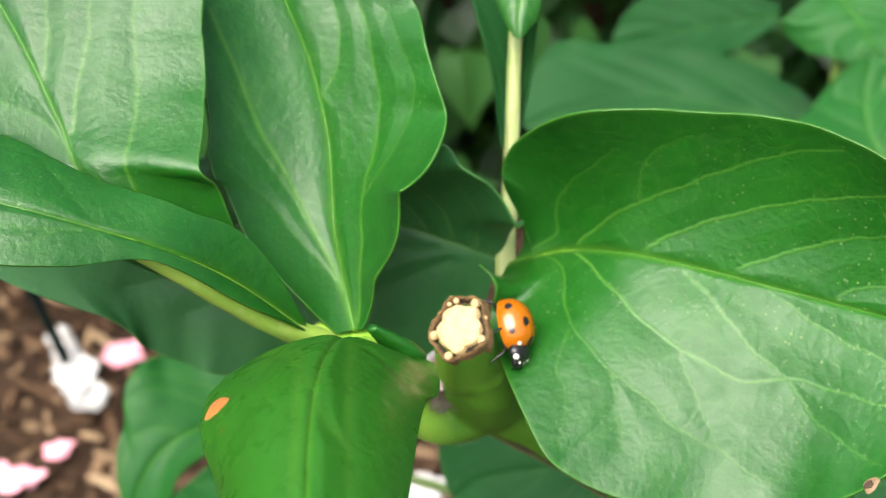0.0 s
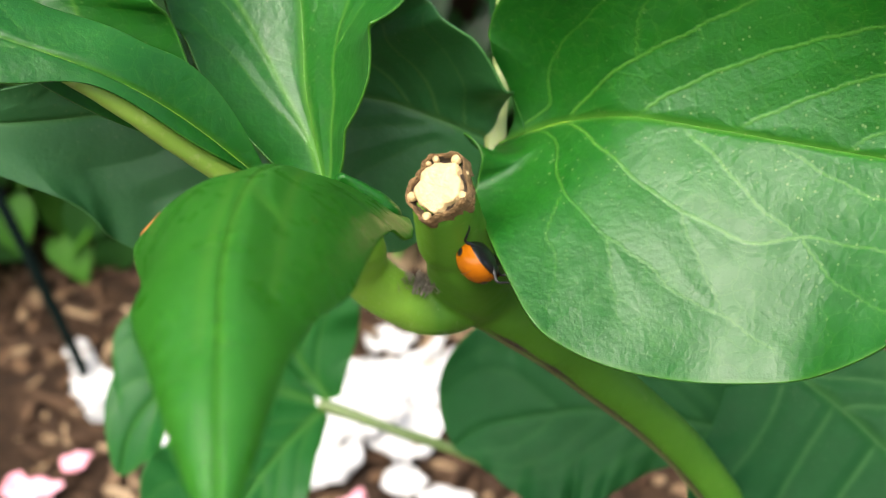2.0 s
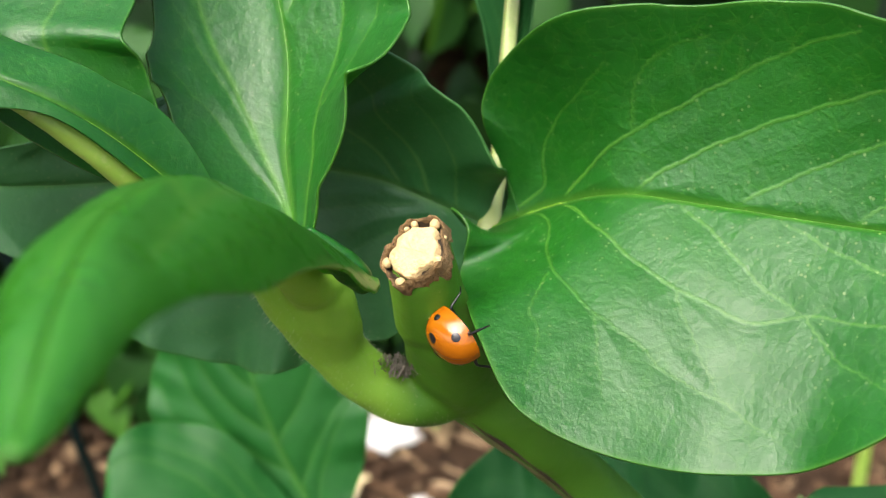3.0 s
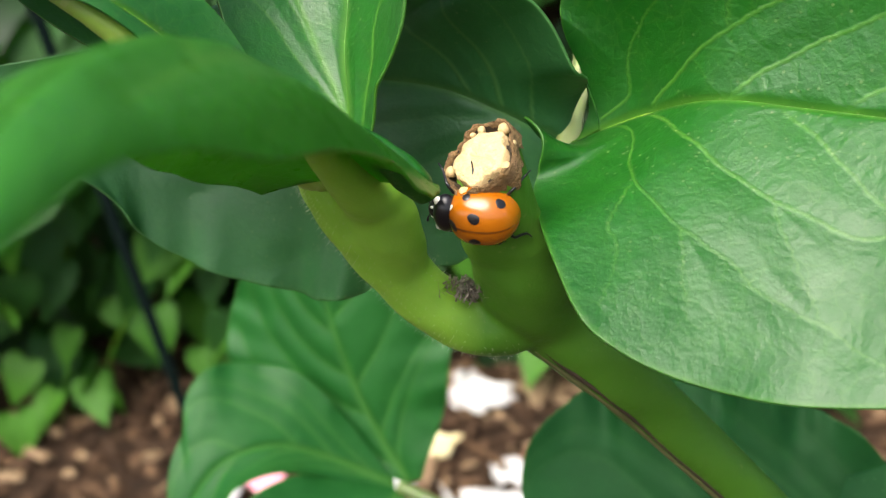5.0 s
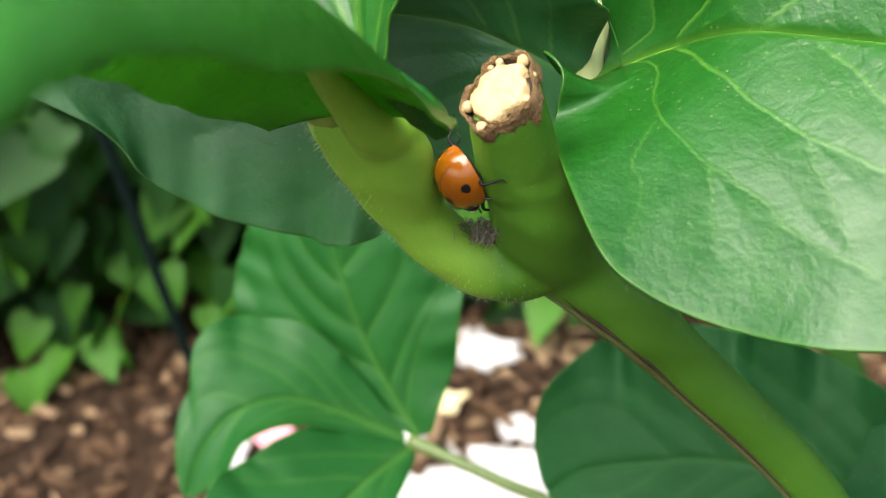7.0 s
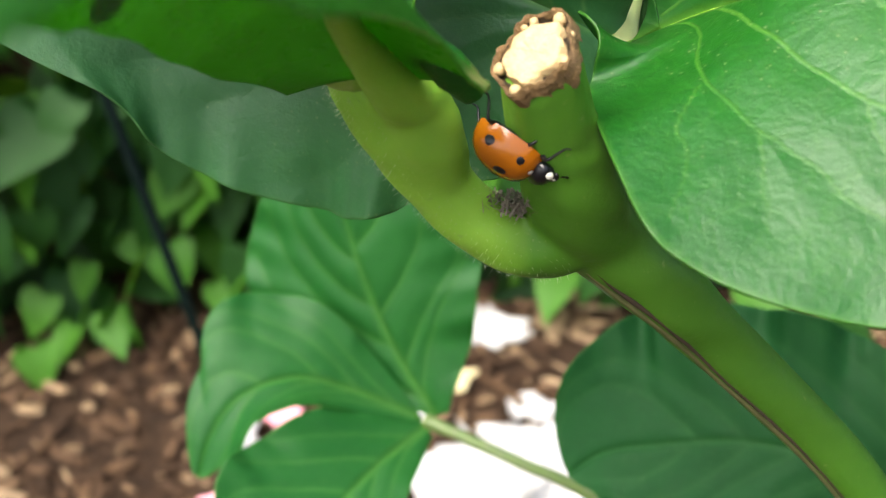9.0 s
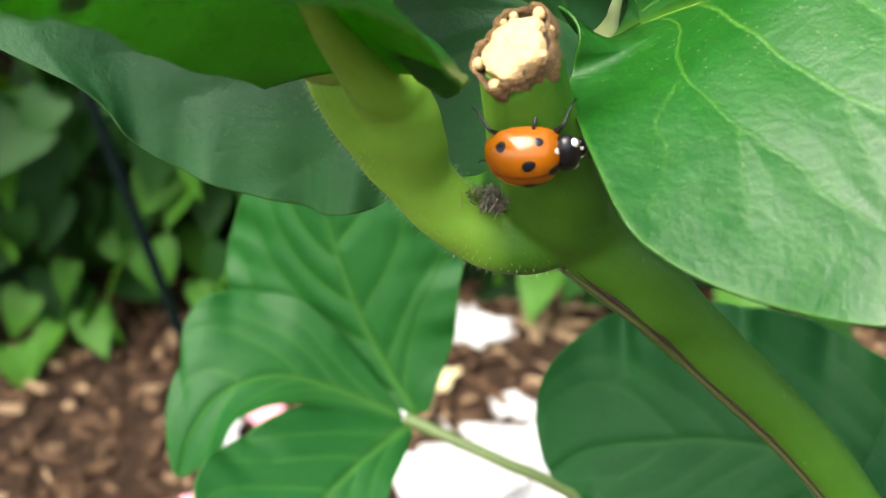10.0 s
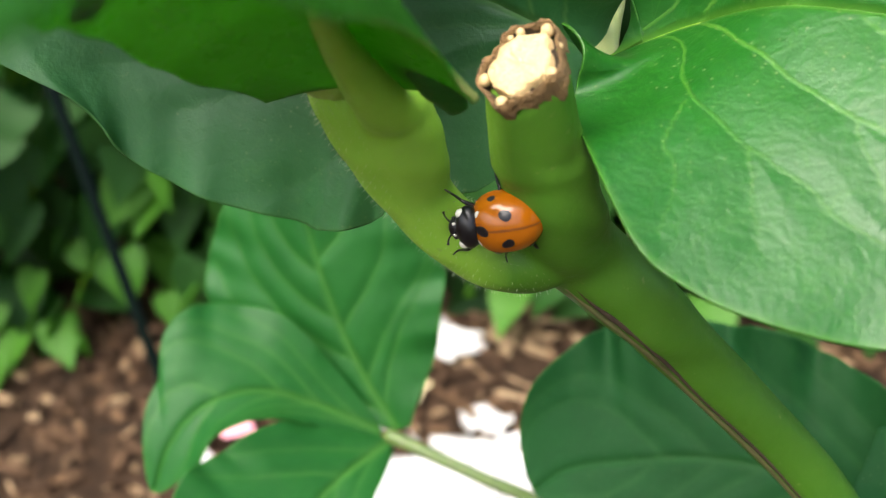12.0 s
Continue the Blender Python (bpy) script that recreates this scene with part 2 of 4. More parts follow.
def tube_points(path, radii, sides=14, steps=40, ridges=0, depth=0.0, flat=1.0, seed=0):
    """Points of a swept tube through the path, in the path's own frame."""
    n = len(path)
    t = np.linspace(0, n - 1, steps)
    centre, r = spline(path, t), spline(np.reshape(radii, (-1, 1)), t)[:, 0]
    tangent = unit(np.gradient(centre, axis=0))
    side = unit(np.cross(tangent, (0.13, 0.31, 0.94)))
    other = np.cross(tangent, side)
    a = np.linspace(0, 2 * np.pi, sides, endpoint=False)
    rr = r[:, None] * (1 + depth * np.cos(ridges * a)[None, :])
    wob = 1 + 0.025 * np.sin(3 * a[None, :] + 7 * t[:, None] + seed)
    return centre[:, None] + (rr * wob)[..., None] * (np.cos(a)[None, :, None] * side[:, None] + flat * np.sin(a)[None, :, None] * other[:, None])


def tube(name, path, radii, material, parent, label="", world_space=False, **kw):
    pts = tube_points(path, radii, **kw)
    rows, cols = pts.shape[:2]
    flatp = pts.reshape(-1, 3)
    verts = flatp if world_space else to_world(flatp)
    faces = grid_faces(rows, cols, True) + [tuple(range(cols))[::-1], tuple((rows - 1) * cols + j for j in range(cols))]
    return mesh_object(name, verts, faces, material, parent, label)


def vein_field(base, u, lines, vein_width, seed):
    """How near each point of a blade lies to its veins (0 to 1), and how far from them in lengths of the blade.
    lines: strength, width, and points (along the midrib 0 to 1, across -1 to 1)."""
    rnd = random.Random(seed + 50)
    nu, cols = base.shape[:2]
    flat = base.reshape(-1, 3).astype(np.float32)
    near, away = np.zeros(len(flat), np.float32), np.full(len(flat), 9.0, np.float32)
    courses = []
    reach = 0.06 * np.linalg.norm(np.diff(base[:, cols // 2], axis=0), axis=1).sum()
    for strength, width, pts in lines:
        e = np.linspace(0, len(pts) - 1, 16 * (len(pts) - 1) + 1)
        courses.append((strength, width, spline(pts, e), True))
    for strength, width, c, _ in list(courses):
        for _ in range(max(2, len(c) // 11)):
            k = rnd.randrange(2, len(c) - 2)
            way = rnd.choice((-1, 1))
            step = np.array((rnd.uniform(0.005, 0.016), way * rnd.uniform(0.03, 0.055)))
            twig = [c[k]]
            for _ in range(rnd.randrange(2, 5)):
                step = step * np.array((rnd.uniform(0.2, 1.8), rnd.uniform(0.6, 1.2)))
                twig.append(twig[-1] + step)
            e = np.linspace(0, len(twig) - 1, 8 * (len(twig) - 1) + 1)
            courses.append((0.28 * strength, 0.60 * width, spline(twig, e), False))
    for strength, width, c, main in courses:
        c = c[(np.abs(c[:, 1]) < 0.99) & (c[:, 0] < 0.99) & (c[:, 0] > 0.0)]
        if len(c) < 3:
            continue
        c = c + np.stack((0.0016 * np.sin(9 * np.arange(len(c)) / 5 + seed), 0.004 * np.sin(np.arange(len(c)) / 2.3)), 1) * (0 if main and strength > 0.9 else 1)
        row, col = np.interp(c[:, 0], u, np.arange(nu)), (c[:, 1] + 1) * (cols - 1) / 2
        i, j = np.minimum(row.astype(int), nu - 2), np.minimum(col.astype(int), cols - 2)
        f, g = (row - i)[:, None], (col - j)[:, None]
        p = (base[i, j] * (1 - f) * (1 - g) + base[i + 1, j] * f * (1 - g) + base[i, j + 1] * (1 - f) * g + base[i + 1, j + 1] * f * g).astype(np.float32)
        longest = np.linalg.norm(np.diff(p, axis=0), axis=1).max()
        pieces = int(np.clip(longest / (0.6 * vein_width * width), 1, 4))
        at = np.linspace(0, len(p) - 1, pieces * (len(p) - 1) + 1)
        p = np.stack([np.interp(at, np.arange(len(p)), p[:, k]) for k in range(3)], 1).astype(np.float32)
        fade = 1 - 0.6 * np.linspace(0, 1, len(p))
        pad = reach if main else 3 * vein_width * width
        at = np.flatnonzero(((flat > p.min(0) - pad) & (flat < p.max(0) + pad)).all(1))
        local, best, close = flat[at], near[at], away[at]
        for q, k in zip(p, fade):
            d2 = ((local - q) ** 2).sum(1)
            best = np.maximum(best, strength * (0.35 + 0.65 * k) * np.exp(-d2 / (vein_width * width * (0.45 + 0.55 * k)) ** 2))
            if main:
                close = np.minimum(close, d2)
        near[at], away[at] = best, close
    return near.reshape(nu, cols), np.sqrt(away).reshape(nu, cols)


def leaf(shape, parent, material, label="", nu=90, nv=25, veins=7, arch=0.75, puff=0.010, ruffle=0.0, waves=9.0, vein_width=0.0032, rib=0.0064, thick=0.004, seed=0, sink=1.0, lines=None, faint=1.0):
    """A blade lofted along its midrib: each section has a point of the midrib and, for either half, its width, its lift in degrees and its sweep along the midrib."""
    face, sections = shape
    rnd = random.Random(seed)
    n = len(sections)
    spine = [s[0] for s in sections]
    halves = []
    for k in (1, 2):
        rows = [list(s[k]) if len(s) > 1 else None for s in sections]
        rows[-1] = [0.0, rows[-2][1], 0.0]
        halves.append(rows)
    e = np.linspace(0, 1, nu)
    t = (n - 1) * (e * 0.86 + 0.14 * (1 - (1 - e) ** 2.2))
    P = spline(spine, t)
    T = unit(np.gradient(P, axis=0))
    S = unit(np.cross(T, np.array(face)))
    N = np.cross(S, T)
    length = np.concatenate(([0], np.cumsum(np.linalg.norm(np.diff(P, axis=0), axis=1))))
    u = length / length[-1]
    v = np.linspace(-1, 1, 2 * nv + 1)
    base, wide, mid = np.zeros((nu, len(v), 3)), np.zeros((nu, len(v))), np.zeros((nu, len(v)))
    if lines is None:
        lines = []
        for sign in (-1, 1):
            for k in range(veins):
                st, g = 0.03 + 0.80 * (k + 0.25 * rnd.uniform(-1, 1)) / veins, rnd.uniform(0.8, 1.15)
                lines.append((0.8, 1.0, [(st + arch * g * 0.42 * b**1.25 * (0.55 + 0.45 * (1 - st)), sign * b) for b in (0.01, 0.25, 0.5, 0.75, 0.94)]))
    for side, rows, sign in ((0, halves[0], -1), (1, halves[1], 1)):
        prm = spline(rows, t)
        w, lift, sweep = np.maximum(prm[:, 0], 0), np.radians(prm[:, 1]), prm[:, 2]
        last = t > n - 2
        w = np.where(last, halves[side][-2][0] * np.sqrt(np.clip(n - 1 - t, 0, 1)) * (0.75 + 0.25 * np.clip(n - 1 - t, 0, 1)), w)
        for j, a in enumerate(v):
            if (a < 0) != (side == 0) and not (a == 0 and side == 1):
                continue
            a = abs(a)
            edge = (sign * np.cos(lift)[:, None] * S + np.sin(lift)[:, None] * N) * w[:, None]
            low = (sign * np.cos(lift * 0.35)[:, None] * S + np.sin(lift * 0.35)[:, None] * N) * w[:, None] * 0.5
            q = 2 * a * (1 - a) * low + a * a * edge + (sweep * a**1.3)[:, None] * T
            frill = ruffle * a**2.5 * (np.sin(waves * u * np.pi + (1.3 if side else 0.2)) + 0.35 * np.sin(2.7 * waves * u * np.pi + seed)) * w / 0.25
            base[:, j] = P + q + N * frill[:, None]
            wide[:, j] = w
            mid[:, j] = np.exp(-((a * w / (rib * (1 - 0.75 * u) + 0.0015)) ** 2)) * (1.0 - 0.35 * u)
    across = np.abs(v)[None, :]
    near, away = vein_field(base, u, lines, vein_width, seed)
    near *= faint * np.clip(across * 14, 0.0, 1)
    near = np.maximum(near, mid * max(faint, 0.6))
    hump = np.minimum(np.clip(away / (0.055 * length[-1]), 0, 1), np.clip(across * wide / 0.03, 0, 1))
    rise = 0.40 * puff * np.sin(hump * np.pi / 2) * (1 - 0.6 * across) - sink * 0.006 * (mid - 0.5 * near)
    pos = base + N[:, None] * rise[..., None]
    vein = np.maximum(near, 0.32 * np.clip((across - 0.98) / 0.02, 0, 1) * (wide > 0.03))
    cols = len(v)
    ob = mesh_object("leaf", to_world(pos.reshape(-1, 3)), grid_faces(nu, cols), material, parent, label, attr=vein)
    solid = ob.modifiers.new("thickness", "SOLIDIFY")
    solid.thickness, solid.offset = thick * METRES, 0.0
    # the midrib stands out below the blade
    back_of = P - N * (0.95 * rib)
    keep = np.linspace(0, nu - 4, 12).astype(int)
    under = tube("midrib", back_of[keep], np.linspace(rib * 0.85, rib * 0.12, 12), SHOOT if material is LEAF else material, parent, sides=8, steps=30)
    m = under.matrix_world.copy()
    under.parent = ob
    bpy.context.view_layer.update()
    under.matrix_basis = Matrix.Translation(m.translation - ob.matrix_world.translation)
    return ob, pos


def patch(blade, near, material, size, label, turn=0.0, lift=0.0035, seed=0):
    """A small discoloured patch on a blade, round the point of it nearest to near."""
    ob, pos = blade
    rnd = random.Random(seed)
    i, j = np.unravel_index(np.argmin(((pos - np.array(near)) ** 2).sum(-1)), pos.shape[:2])
    i, j = min(max(i, 1), pos.shape[0] - 2), min(max(j, 1), pos.shape[1] - 2)
    du, dv = (pos[i + 1, j] - pos[i - 1, j]) / 2, (pos[i, j + 1] - pos[i, j - 1]) / 2
    up = unit(np.cross(du, dv))
    if up @ np.array((0, -1, 0.5)) < 0:
        up = -up
    ax, ay = unit(du), unit(np.cross(up, du))
    c, s = math.cos(turn), math.sin(turn)
    ax, ay = ax * c + ay * s, ay * c - ax * s
    verts = [pos[i, j] + up * lift]
    rings, n = 4, 22
    for r in range(1, rings + 1):
        for k in range(n):
            a = 2 * math.pi * k / n
            w = 1 + 0.12 * math.sin(3 * a + seed) + rnd.uniform(-0.06, 0.06)
            q = pos[i, j] + (ax * size[0] * math.cos(a) + ay * size[1] * math.sin(a)) * w * r / rings
            m = pos.reshape(-1, 3)[np.argsort(((pos.reshape(-1, 3) - q) ** 2).sum(-1))[:4]].mean(0)
            verts.append(q - up * ((q - m) @ up) + up * lift * (1 if r < rings else 0.3))
    faces = [(0, 1 + k, 1 + (k + 1) % n) for k in range(n)]
    for r in range(rings - 1):
        b = 1 + r * n
        faces += [(b + k, b + n + k, b + n + (k + 1) % n, b + (k + 1) % n) for k in range(n)]
    mark = mesh_object("leaf_spot", to_world(verts), faces, material, ob.parent, label)
    at = mark.matrix_world.translation.copy()
    mark.parent = ob
    bpy.context.view_layer.update()
    mark.matrix_basis = Matrix.Translation(at - ob.matrix_world.translation)


# ---- ground ----
def ground_height(x, y):
    return 0.012 * noise.noise((x * 3, y * 3, 0)) + 0.006 * noise.noise((x * 14, y * 14, 3))


def build_ground():
    steps = np.concatenate((-np.geomspace(300, 1.3, 24), np.linspace(-1.2, 1.2, 121), np.geomspace(1.3, 300, 24)))
    verts = [(x, y + 0.6, ground_height(x, y + 0.6) if max(abs(x), abs(y)) < 1.25 else 0.0) for y in steps for x in steps]
    ob = mesh_object("ground", verts, grid_faces(len(steps), len(steps)), SOIL_AND_HEDGE_SHADE)
    tagged(ob, "brown garden soil under bark mulch", "ground", kind="structure")


def build_mulch():
    rnd = random.Random(4)
    verts, faces = [], []
    for _ in range(5200):
        x, y = rnd.uniform(-1.0, 0.8), rnd.uniform(0.4, 1.25)
        ln, wd, th = rnd.uniform(0.006, 0.034), rnd.uniform(0.003, 0.009), rnd.uniform(0.0015, 0.004)
        if rnd.random() < 0.09:
            ln, wd = rnd.uniform(0.05, 0.11), rnd.uniform(0.003, 0.006)
        m = Matrix.Translation((x, y, ground_height(x, y) + rnd.uniform(0.002, 0.009))) @ Euler((rnd.uniform(-0.45, 0.45), rnd.uniform(-0.35, 0.35), rnd.uniform(0, 6.3))).to_matrix().to_4x4()
        k = len(verts)
        for z in (-th, th):
            for a, b in ((-1, -0.6), (-0.3, -1), (0.7, -0.9), (1, 0.1), (0.5, 0.9), (-0.8, 0.8)):
                verts.append(tuple(m @ Vector((a * ln * rnd.uniform(0.4, 0.55), b * wd * rnd.uniform(0.4, 0.6), z))))
        faces += [tuple(k + i for i in range(5, -1, -1)), tuple(k + 6 + i for i in range(6))]
        faces += [(k + i, k + (i + 1) % 6, k + 6 + (i + 1) % 6, k + 6 + i) for i in range(6)]
    ob = mesh_object("bark_mulch", verts, faces, CHIP, smooth=False)
    tagged(ob, "scattered brown bark chips and twigs covering the soil", "mulch", kind="stuff")


def petal(x, y, size, turn, material, colour, long=1.0):
    rnd = random.Random(int(1000 * (x + 2) + 77 * y * 100))
    rows, cols = 17, 17
    cup, fold, ph = rnd.uniform(-0.25, 0.55), rnd.uniform(0.05, 0.16), rnd.uniform(0, 6)
    verts = []
    for i in range(rows):
        for j in range(cols):
            u, w = i / (rows - 1), 2 * j / (cols - 1) - 1
            half = math.sin(math.pi * (0.06 + 0.86 * u) ** 0.75) ** 0.7 * 0.5
            half *= 1 + 0.22 * math.sin(7 * u + ph) + 0.10 * math.sin(17 * u + 2 * ph) * math.copysign(1, w)
            notch = 0.16 * math.cos(3.1 * w + ph) * max(0.0, u - 0.6) / 0.4 + 0.06 * math.sin(11 * w + ph) * u
            px, py = (u - 0.5 - notch) * long, w * half
            pz = cup * (px * px + py * py) + fold * math.sin(5 * w + 4 * u + ph) * (0.3 + u) + 0.04 * math.sin(13 * w - 6 * u + ph) + 0.015 * rnd.uniform(-1, 1)
            verts.append((px, py, pz))
    m = Matrix.Translation((x, y, ground_height(x, y) + 0.016)) @ Euler((rnd.uniform(-0.25, 0.25), rnd.uniform(-0.25, 0.25), radians(turn))).to_matrix().to_4x4()
    ob = mesh_object("petal", [tuple(m @ (Vector(p) * size)) for p in verts], grid_faces(rows, cols), material)
    s = ob.modifiers.new("thickness", "SOLIDIFY")
    s.thickness = 0.0006
    return tagged(ob, f"fallen {colour} peony petal lying on bark mulch", "petal", "fallen petals")


def build_petals():
    white = [(-0.368, 0.797, 0.026, 120), (-0.348, 0.766, 0.036, 118), (-0.334, 0.738, 0.036, 105), (-0.316, 0.708, 0.036, 100), (-0.24, 0.672, 0.045, 20),
             (-0.03, 0.765, 0.06, 60), (-0.065, 0.735, 0.075, 10), (-0.085, 0.70, 0.075, 80), (-0.115, 0.655, 0.06, 50), (-0.10, 0.745, 0.07, 140), (-0.05, 0.69, 0.06, 100),
             (-0.13, 0.715, 0.07, 30), (-0.048, 0.632, 0.03, 90), (-0.015, 0.606, 0.035, 10), (-0.118, 0.933, 0.05, 20), (-0.135, 0.945, 0.04, 100), (-0.195, 0.79, 0.045, 0),
             (-0.07, 0.81, 0.04, 150)]
    for x, y, s, a in white:
        petal(x, y, s, a, PETAL, "white", 1.45 if x < -0.3 else 1.1)
    for x, y, s, a in [(-0.327, 0.651, 0.020, 30), (-0.355, 0.616, 0.036, 0), (-0.091, 0.596, 0.03, 60), (-0.30, 0.775, 0.035, 60), (-0.22, 0.68, 0.03, 10)]:
        petal(x, y, s, a, PETAL_PINK, "pink", 1.1)
    petal(-0.155, 0.845, 0.034, 30, PETAL_CREAM, "creamy yellow", 1.2)


def build_wood_chips():
    """Pale splinters of wood that lie on the darker mulch."""
    rnd = random.Random(31)
    shapes = []
    for k in range(5):
        rows = []
        for u in np.linspace(-0.5, 0.5, 7):
            w = (0.5 - 0.35 * abs(u) ** 2) * rnd.uniform(0.75, 1.1) * (0.25 if abs(u) > 0.49 else 1)
            mid = 0.10 * math.sin(3 * u + k)
            rows.append([(u, mid + w * math.cos(a) * 0.16, w * math.sin(a) * 0.06 + 0.03 * math.cos(5 * u + k)) for a in np.linspace(0, 2 * math.pi, 6, endpoint=False)])
        me = bpy.data.meshes.new("wood_chip")
        me.from_pydata([p for r in rows for p in r], [], grid_faces(7, 6, True) + [tuple(range(6))[::-1], tuple(36 + i for i in range(6))])
        me.materials.append(SPLINTER)
        shapes.append(me)
    for _ in range(46):
        x, y = (rnd.uniform(-0.22, 0.04), rnd.uniform(0.74, 1.0)) if rnd.random() < 0.6 else (rnd.uniform(-0.6, -0.2), rnd.uniform(0.6, 0.95))
        size = rnd.uniform(0.03, 0.085)
        ob = new("wood_chip", rnd.choice(shapes))
        ob.matrix_basis = Matrix.Translation((x, y, ground_height(x, y) + 0.010)) @ Euler((rnd.uniform(-0.2, 0.2), rnd.uniform(-0.12, 0.12), rnd.uniform(0, 6.3))).to_matrix().to_4x4() @ Matrix.Scale(size, 4)
        tagged(ob, "pale tan splinter of wood lying on bark mulch", "wood chip", "wood chips on the mulch")


# ---- ivy behind ----
def ivy_blade(rnd, size):
    """A small ovate leaf with a point and a notched base, folded along its middle; the midline and either half's rim."""
    wide, bend, droop = rnd.uniform(0.36, 0.5), rnd.uniform(0.15, 0.45), rnd.uniform(0.1, 0.5)
    rows = ((-0.40, 0.25), (-0.47, 0.72), (-0.30, 1.0), (-0.08, 0.97), (0.14, 0.78), (0.34, 0.48), (0.52, 0.18), (0.64, 0.0))
    verts, faces = [], []
    for y, w in rows:
        for a in (-1.0, -0.55, 0.0, 0.55, 1.0):
            x = a * w * wide * rnd.uniform(0.94, 1.06)
            y2 = max(y, -0.34) if a == 0 else y
            verts.append((Vector((x, y2, bend * abs(x) * (1 - 0.7 * abs(x)) - droop * (y2 + 0.3) ** 2 + rnd.uniform(-0.012, 0.012))) * size))
    for k in range(len(rows) - 1):
        for c in range(4):
            faces.append((5 * k + c, 5 * k + c + 1, 5 * k + 6 + c, 5 * k + 5 + c))
    return verts, faces


def hedge_face(x, z):
    forward = min(1.0, max(0.0, (-x - 0.40) / 0.22))
    return 0.95 + 0.04 * math.sin(3.1 * x) + 0.12 * z - 0.04 * math.sin(9 * z + 4 * x) - 0.15 * forward * forward * (3 - 2 * forward)


def build_ivy():
    rnd = random.Random(11)
    hedge = thing("ivy_hedge", (-0.1, 1.1, 0.0), "dense green ivy hedge with overlapping leaves", "ivy")
    verts, faces = [], []
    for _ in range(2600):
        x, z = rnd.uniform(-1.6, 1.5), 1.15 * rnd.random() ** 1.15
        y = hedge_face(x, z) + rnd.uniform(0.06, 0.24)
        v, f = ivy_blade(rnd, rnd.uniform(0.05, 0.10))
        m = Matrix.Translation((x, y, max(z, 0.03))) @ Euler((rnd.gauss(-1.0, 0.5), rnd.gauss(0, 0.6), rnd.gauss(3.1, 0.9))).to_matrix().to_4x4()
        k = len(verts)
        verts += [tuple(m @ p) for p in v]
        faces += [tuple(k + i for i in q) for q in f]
    tagged(mesh_object("inner_foliage", verts, faces, IVY_SHADE, hedge, "inner ivy foliage, coloured dark to stand in for shade"), kind="stuff")
    shapes = []
    for k in range(8):
        v, f = ivy_blade(rnd, 1.0)
        me = bpy.data.meshes.new("ivy_leaf")
        me.from_pydata([tuple(p) for p in v], [], f)
        me.polygons.foreach_set("use_smooth", [True] * len(me.polygons))
        me.materials.append(IVY_FRONT if k < 6 else IVY_NEW)
        shapes.append(me)
    spots = []
    for _ in range(285):
        x, z = (rnd.uniform(-0.90, -0.22), 0.02 + 0.42 * rnd.random()) if rnd.random() < 0.66 else (rnd.uniform(-0.3, 0.85), 0.03 + 0.55 * rnd.random())
        fresh = rnd.random() < (0.34 if z < 0.15 and x < -0.2 else 0.12)
        spots.append((x, hedge_face(x, z) + rnd.uniform(-0.03, 0.05), z, rnd.uniform(0.050, 0.080) * (0.8 if fresh else 1), fresh))
    # sprigs that trail from the hedge on to the mulch
    spots += [(-0.105, 0.96, 0.075, 0.045, True), (-0.064, 0.95, 0.062, 0.055, True), (-0.53, 0.90, 0.245, 0.055, True), (-0.425, 0.93, 0.155, 0.055, True), (-0.52, 0.88, 0.035, 0.055, True), (-0.50, 0.87, 0.02, 0.055, True), (-0.55, 0.84, 0.03, 0.05, True), (-0.56, 0.80, 0.03, 0.05, True), (-0.58, 0.85, 0.06, 0.05, True)]
    for x, y, z, size, fresh in spots:
        ob = new("ivy_leaf", shapes[rnd.randrange(6, 8) if fresh else rnd.randrange(6)])
        ob.parent = hedge
        turn = Euler((rnd.gauss(-0.95, 0.30), rnd.gauss(0, 0.35), rnd.gauss(3.14, 0.6)))
        ob.matrix_basis = Matrix.Translation(Vector((x, y, z)) - hedge.location) @ turn.to_matrix().to_4x4() @ Matrix.Scale(size, 4)
    # a dark sheet stands in for the shade deep in the hedge
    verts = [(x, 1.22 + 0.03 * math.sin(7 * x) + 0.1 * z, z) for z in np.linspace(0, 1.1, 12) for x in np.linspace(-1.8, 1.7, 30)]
    tagged(mesh_object("hedge_core", verts, grid_faces(12, 30), SOIL_AND_HEDGE_SHADE), "dark sheet standing in for the shade inside the ivy hedge", "hedge", kind="structure")


def build_stake():
    st = thing("garden_stake", (-0.34, 0.75, 0.0), "thin dark green garden stake stuck in the mulch", "stake")
    tube("pole", [(-0.337, 0.75, -0.02), (-0.36, 0.75, 0.12), (-0.40, 0.75, 0.34), (-0.45, 0.75, 0.62)], [0.005] * 4, STAKE, st, world_space=True, sides=12)
    tube("cap", [(-0.448, 0.75, 0.610), (-0.450, 0.75, 0.622), (-0.453, 0.75, 0.634)], [0.0066, 0.0074, 0.004], STAKE, st, world_space=True, sides=12, steps=9)


# ---- the leaves' sections ----
RIGHT_LEAF = ((-0.59, -0.78, 0.24), [
    ((0.125, 2.100, -0.028), (0.004, 24, 0.057), (0.144, 73, 0.029)),
    ((0.227, 2.030, -0.002), (0.179, 55, -0.041), (0.169, 47, -0.060)),
    ((0.324, 1.925, -0.006), (0.261, 50, -0.090), (0.257, 25, -0.133)),
    ((0.448, 1.860, -0.035), (0.287, 42, -0.068), (0.415, 22, -0.107)),
    ((0.585, 1.780, -0.074), (0.289, 37, -0.013), (0.373, 3, -0.008)),
    ((0.726, 1.680, -0.116), (0.230, 41, -0.012), (0.256, 10, 0.027)),
    ((0.846, 1.580, -0.162),),
])
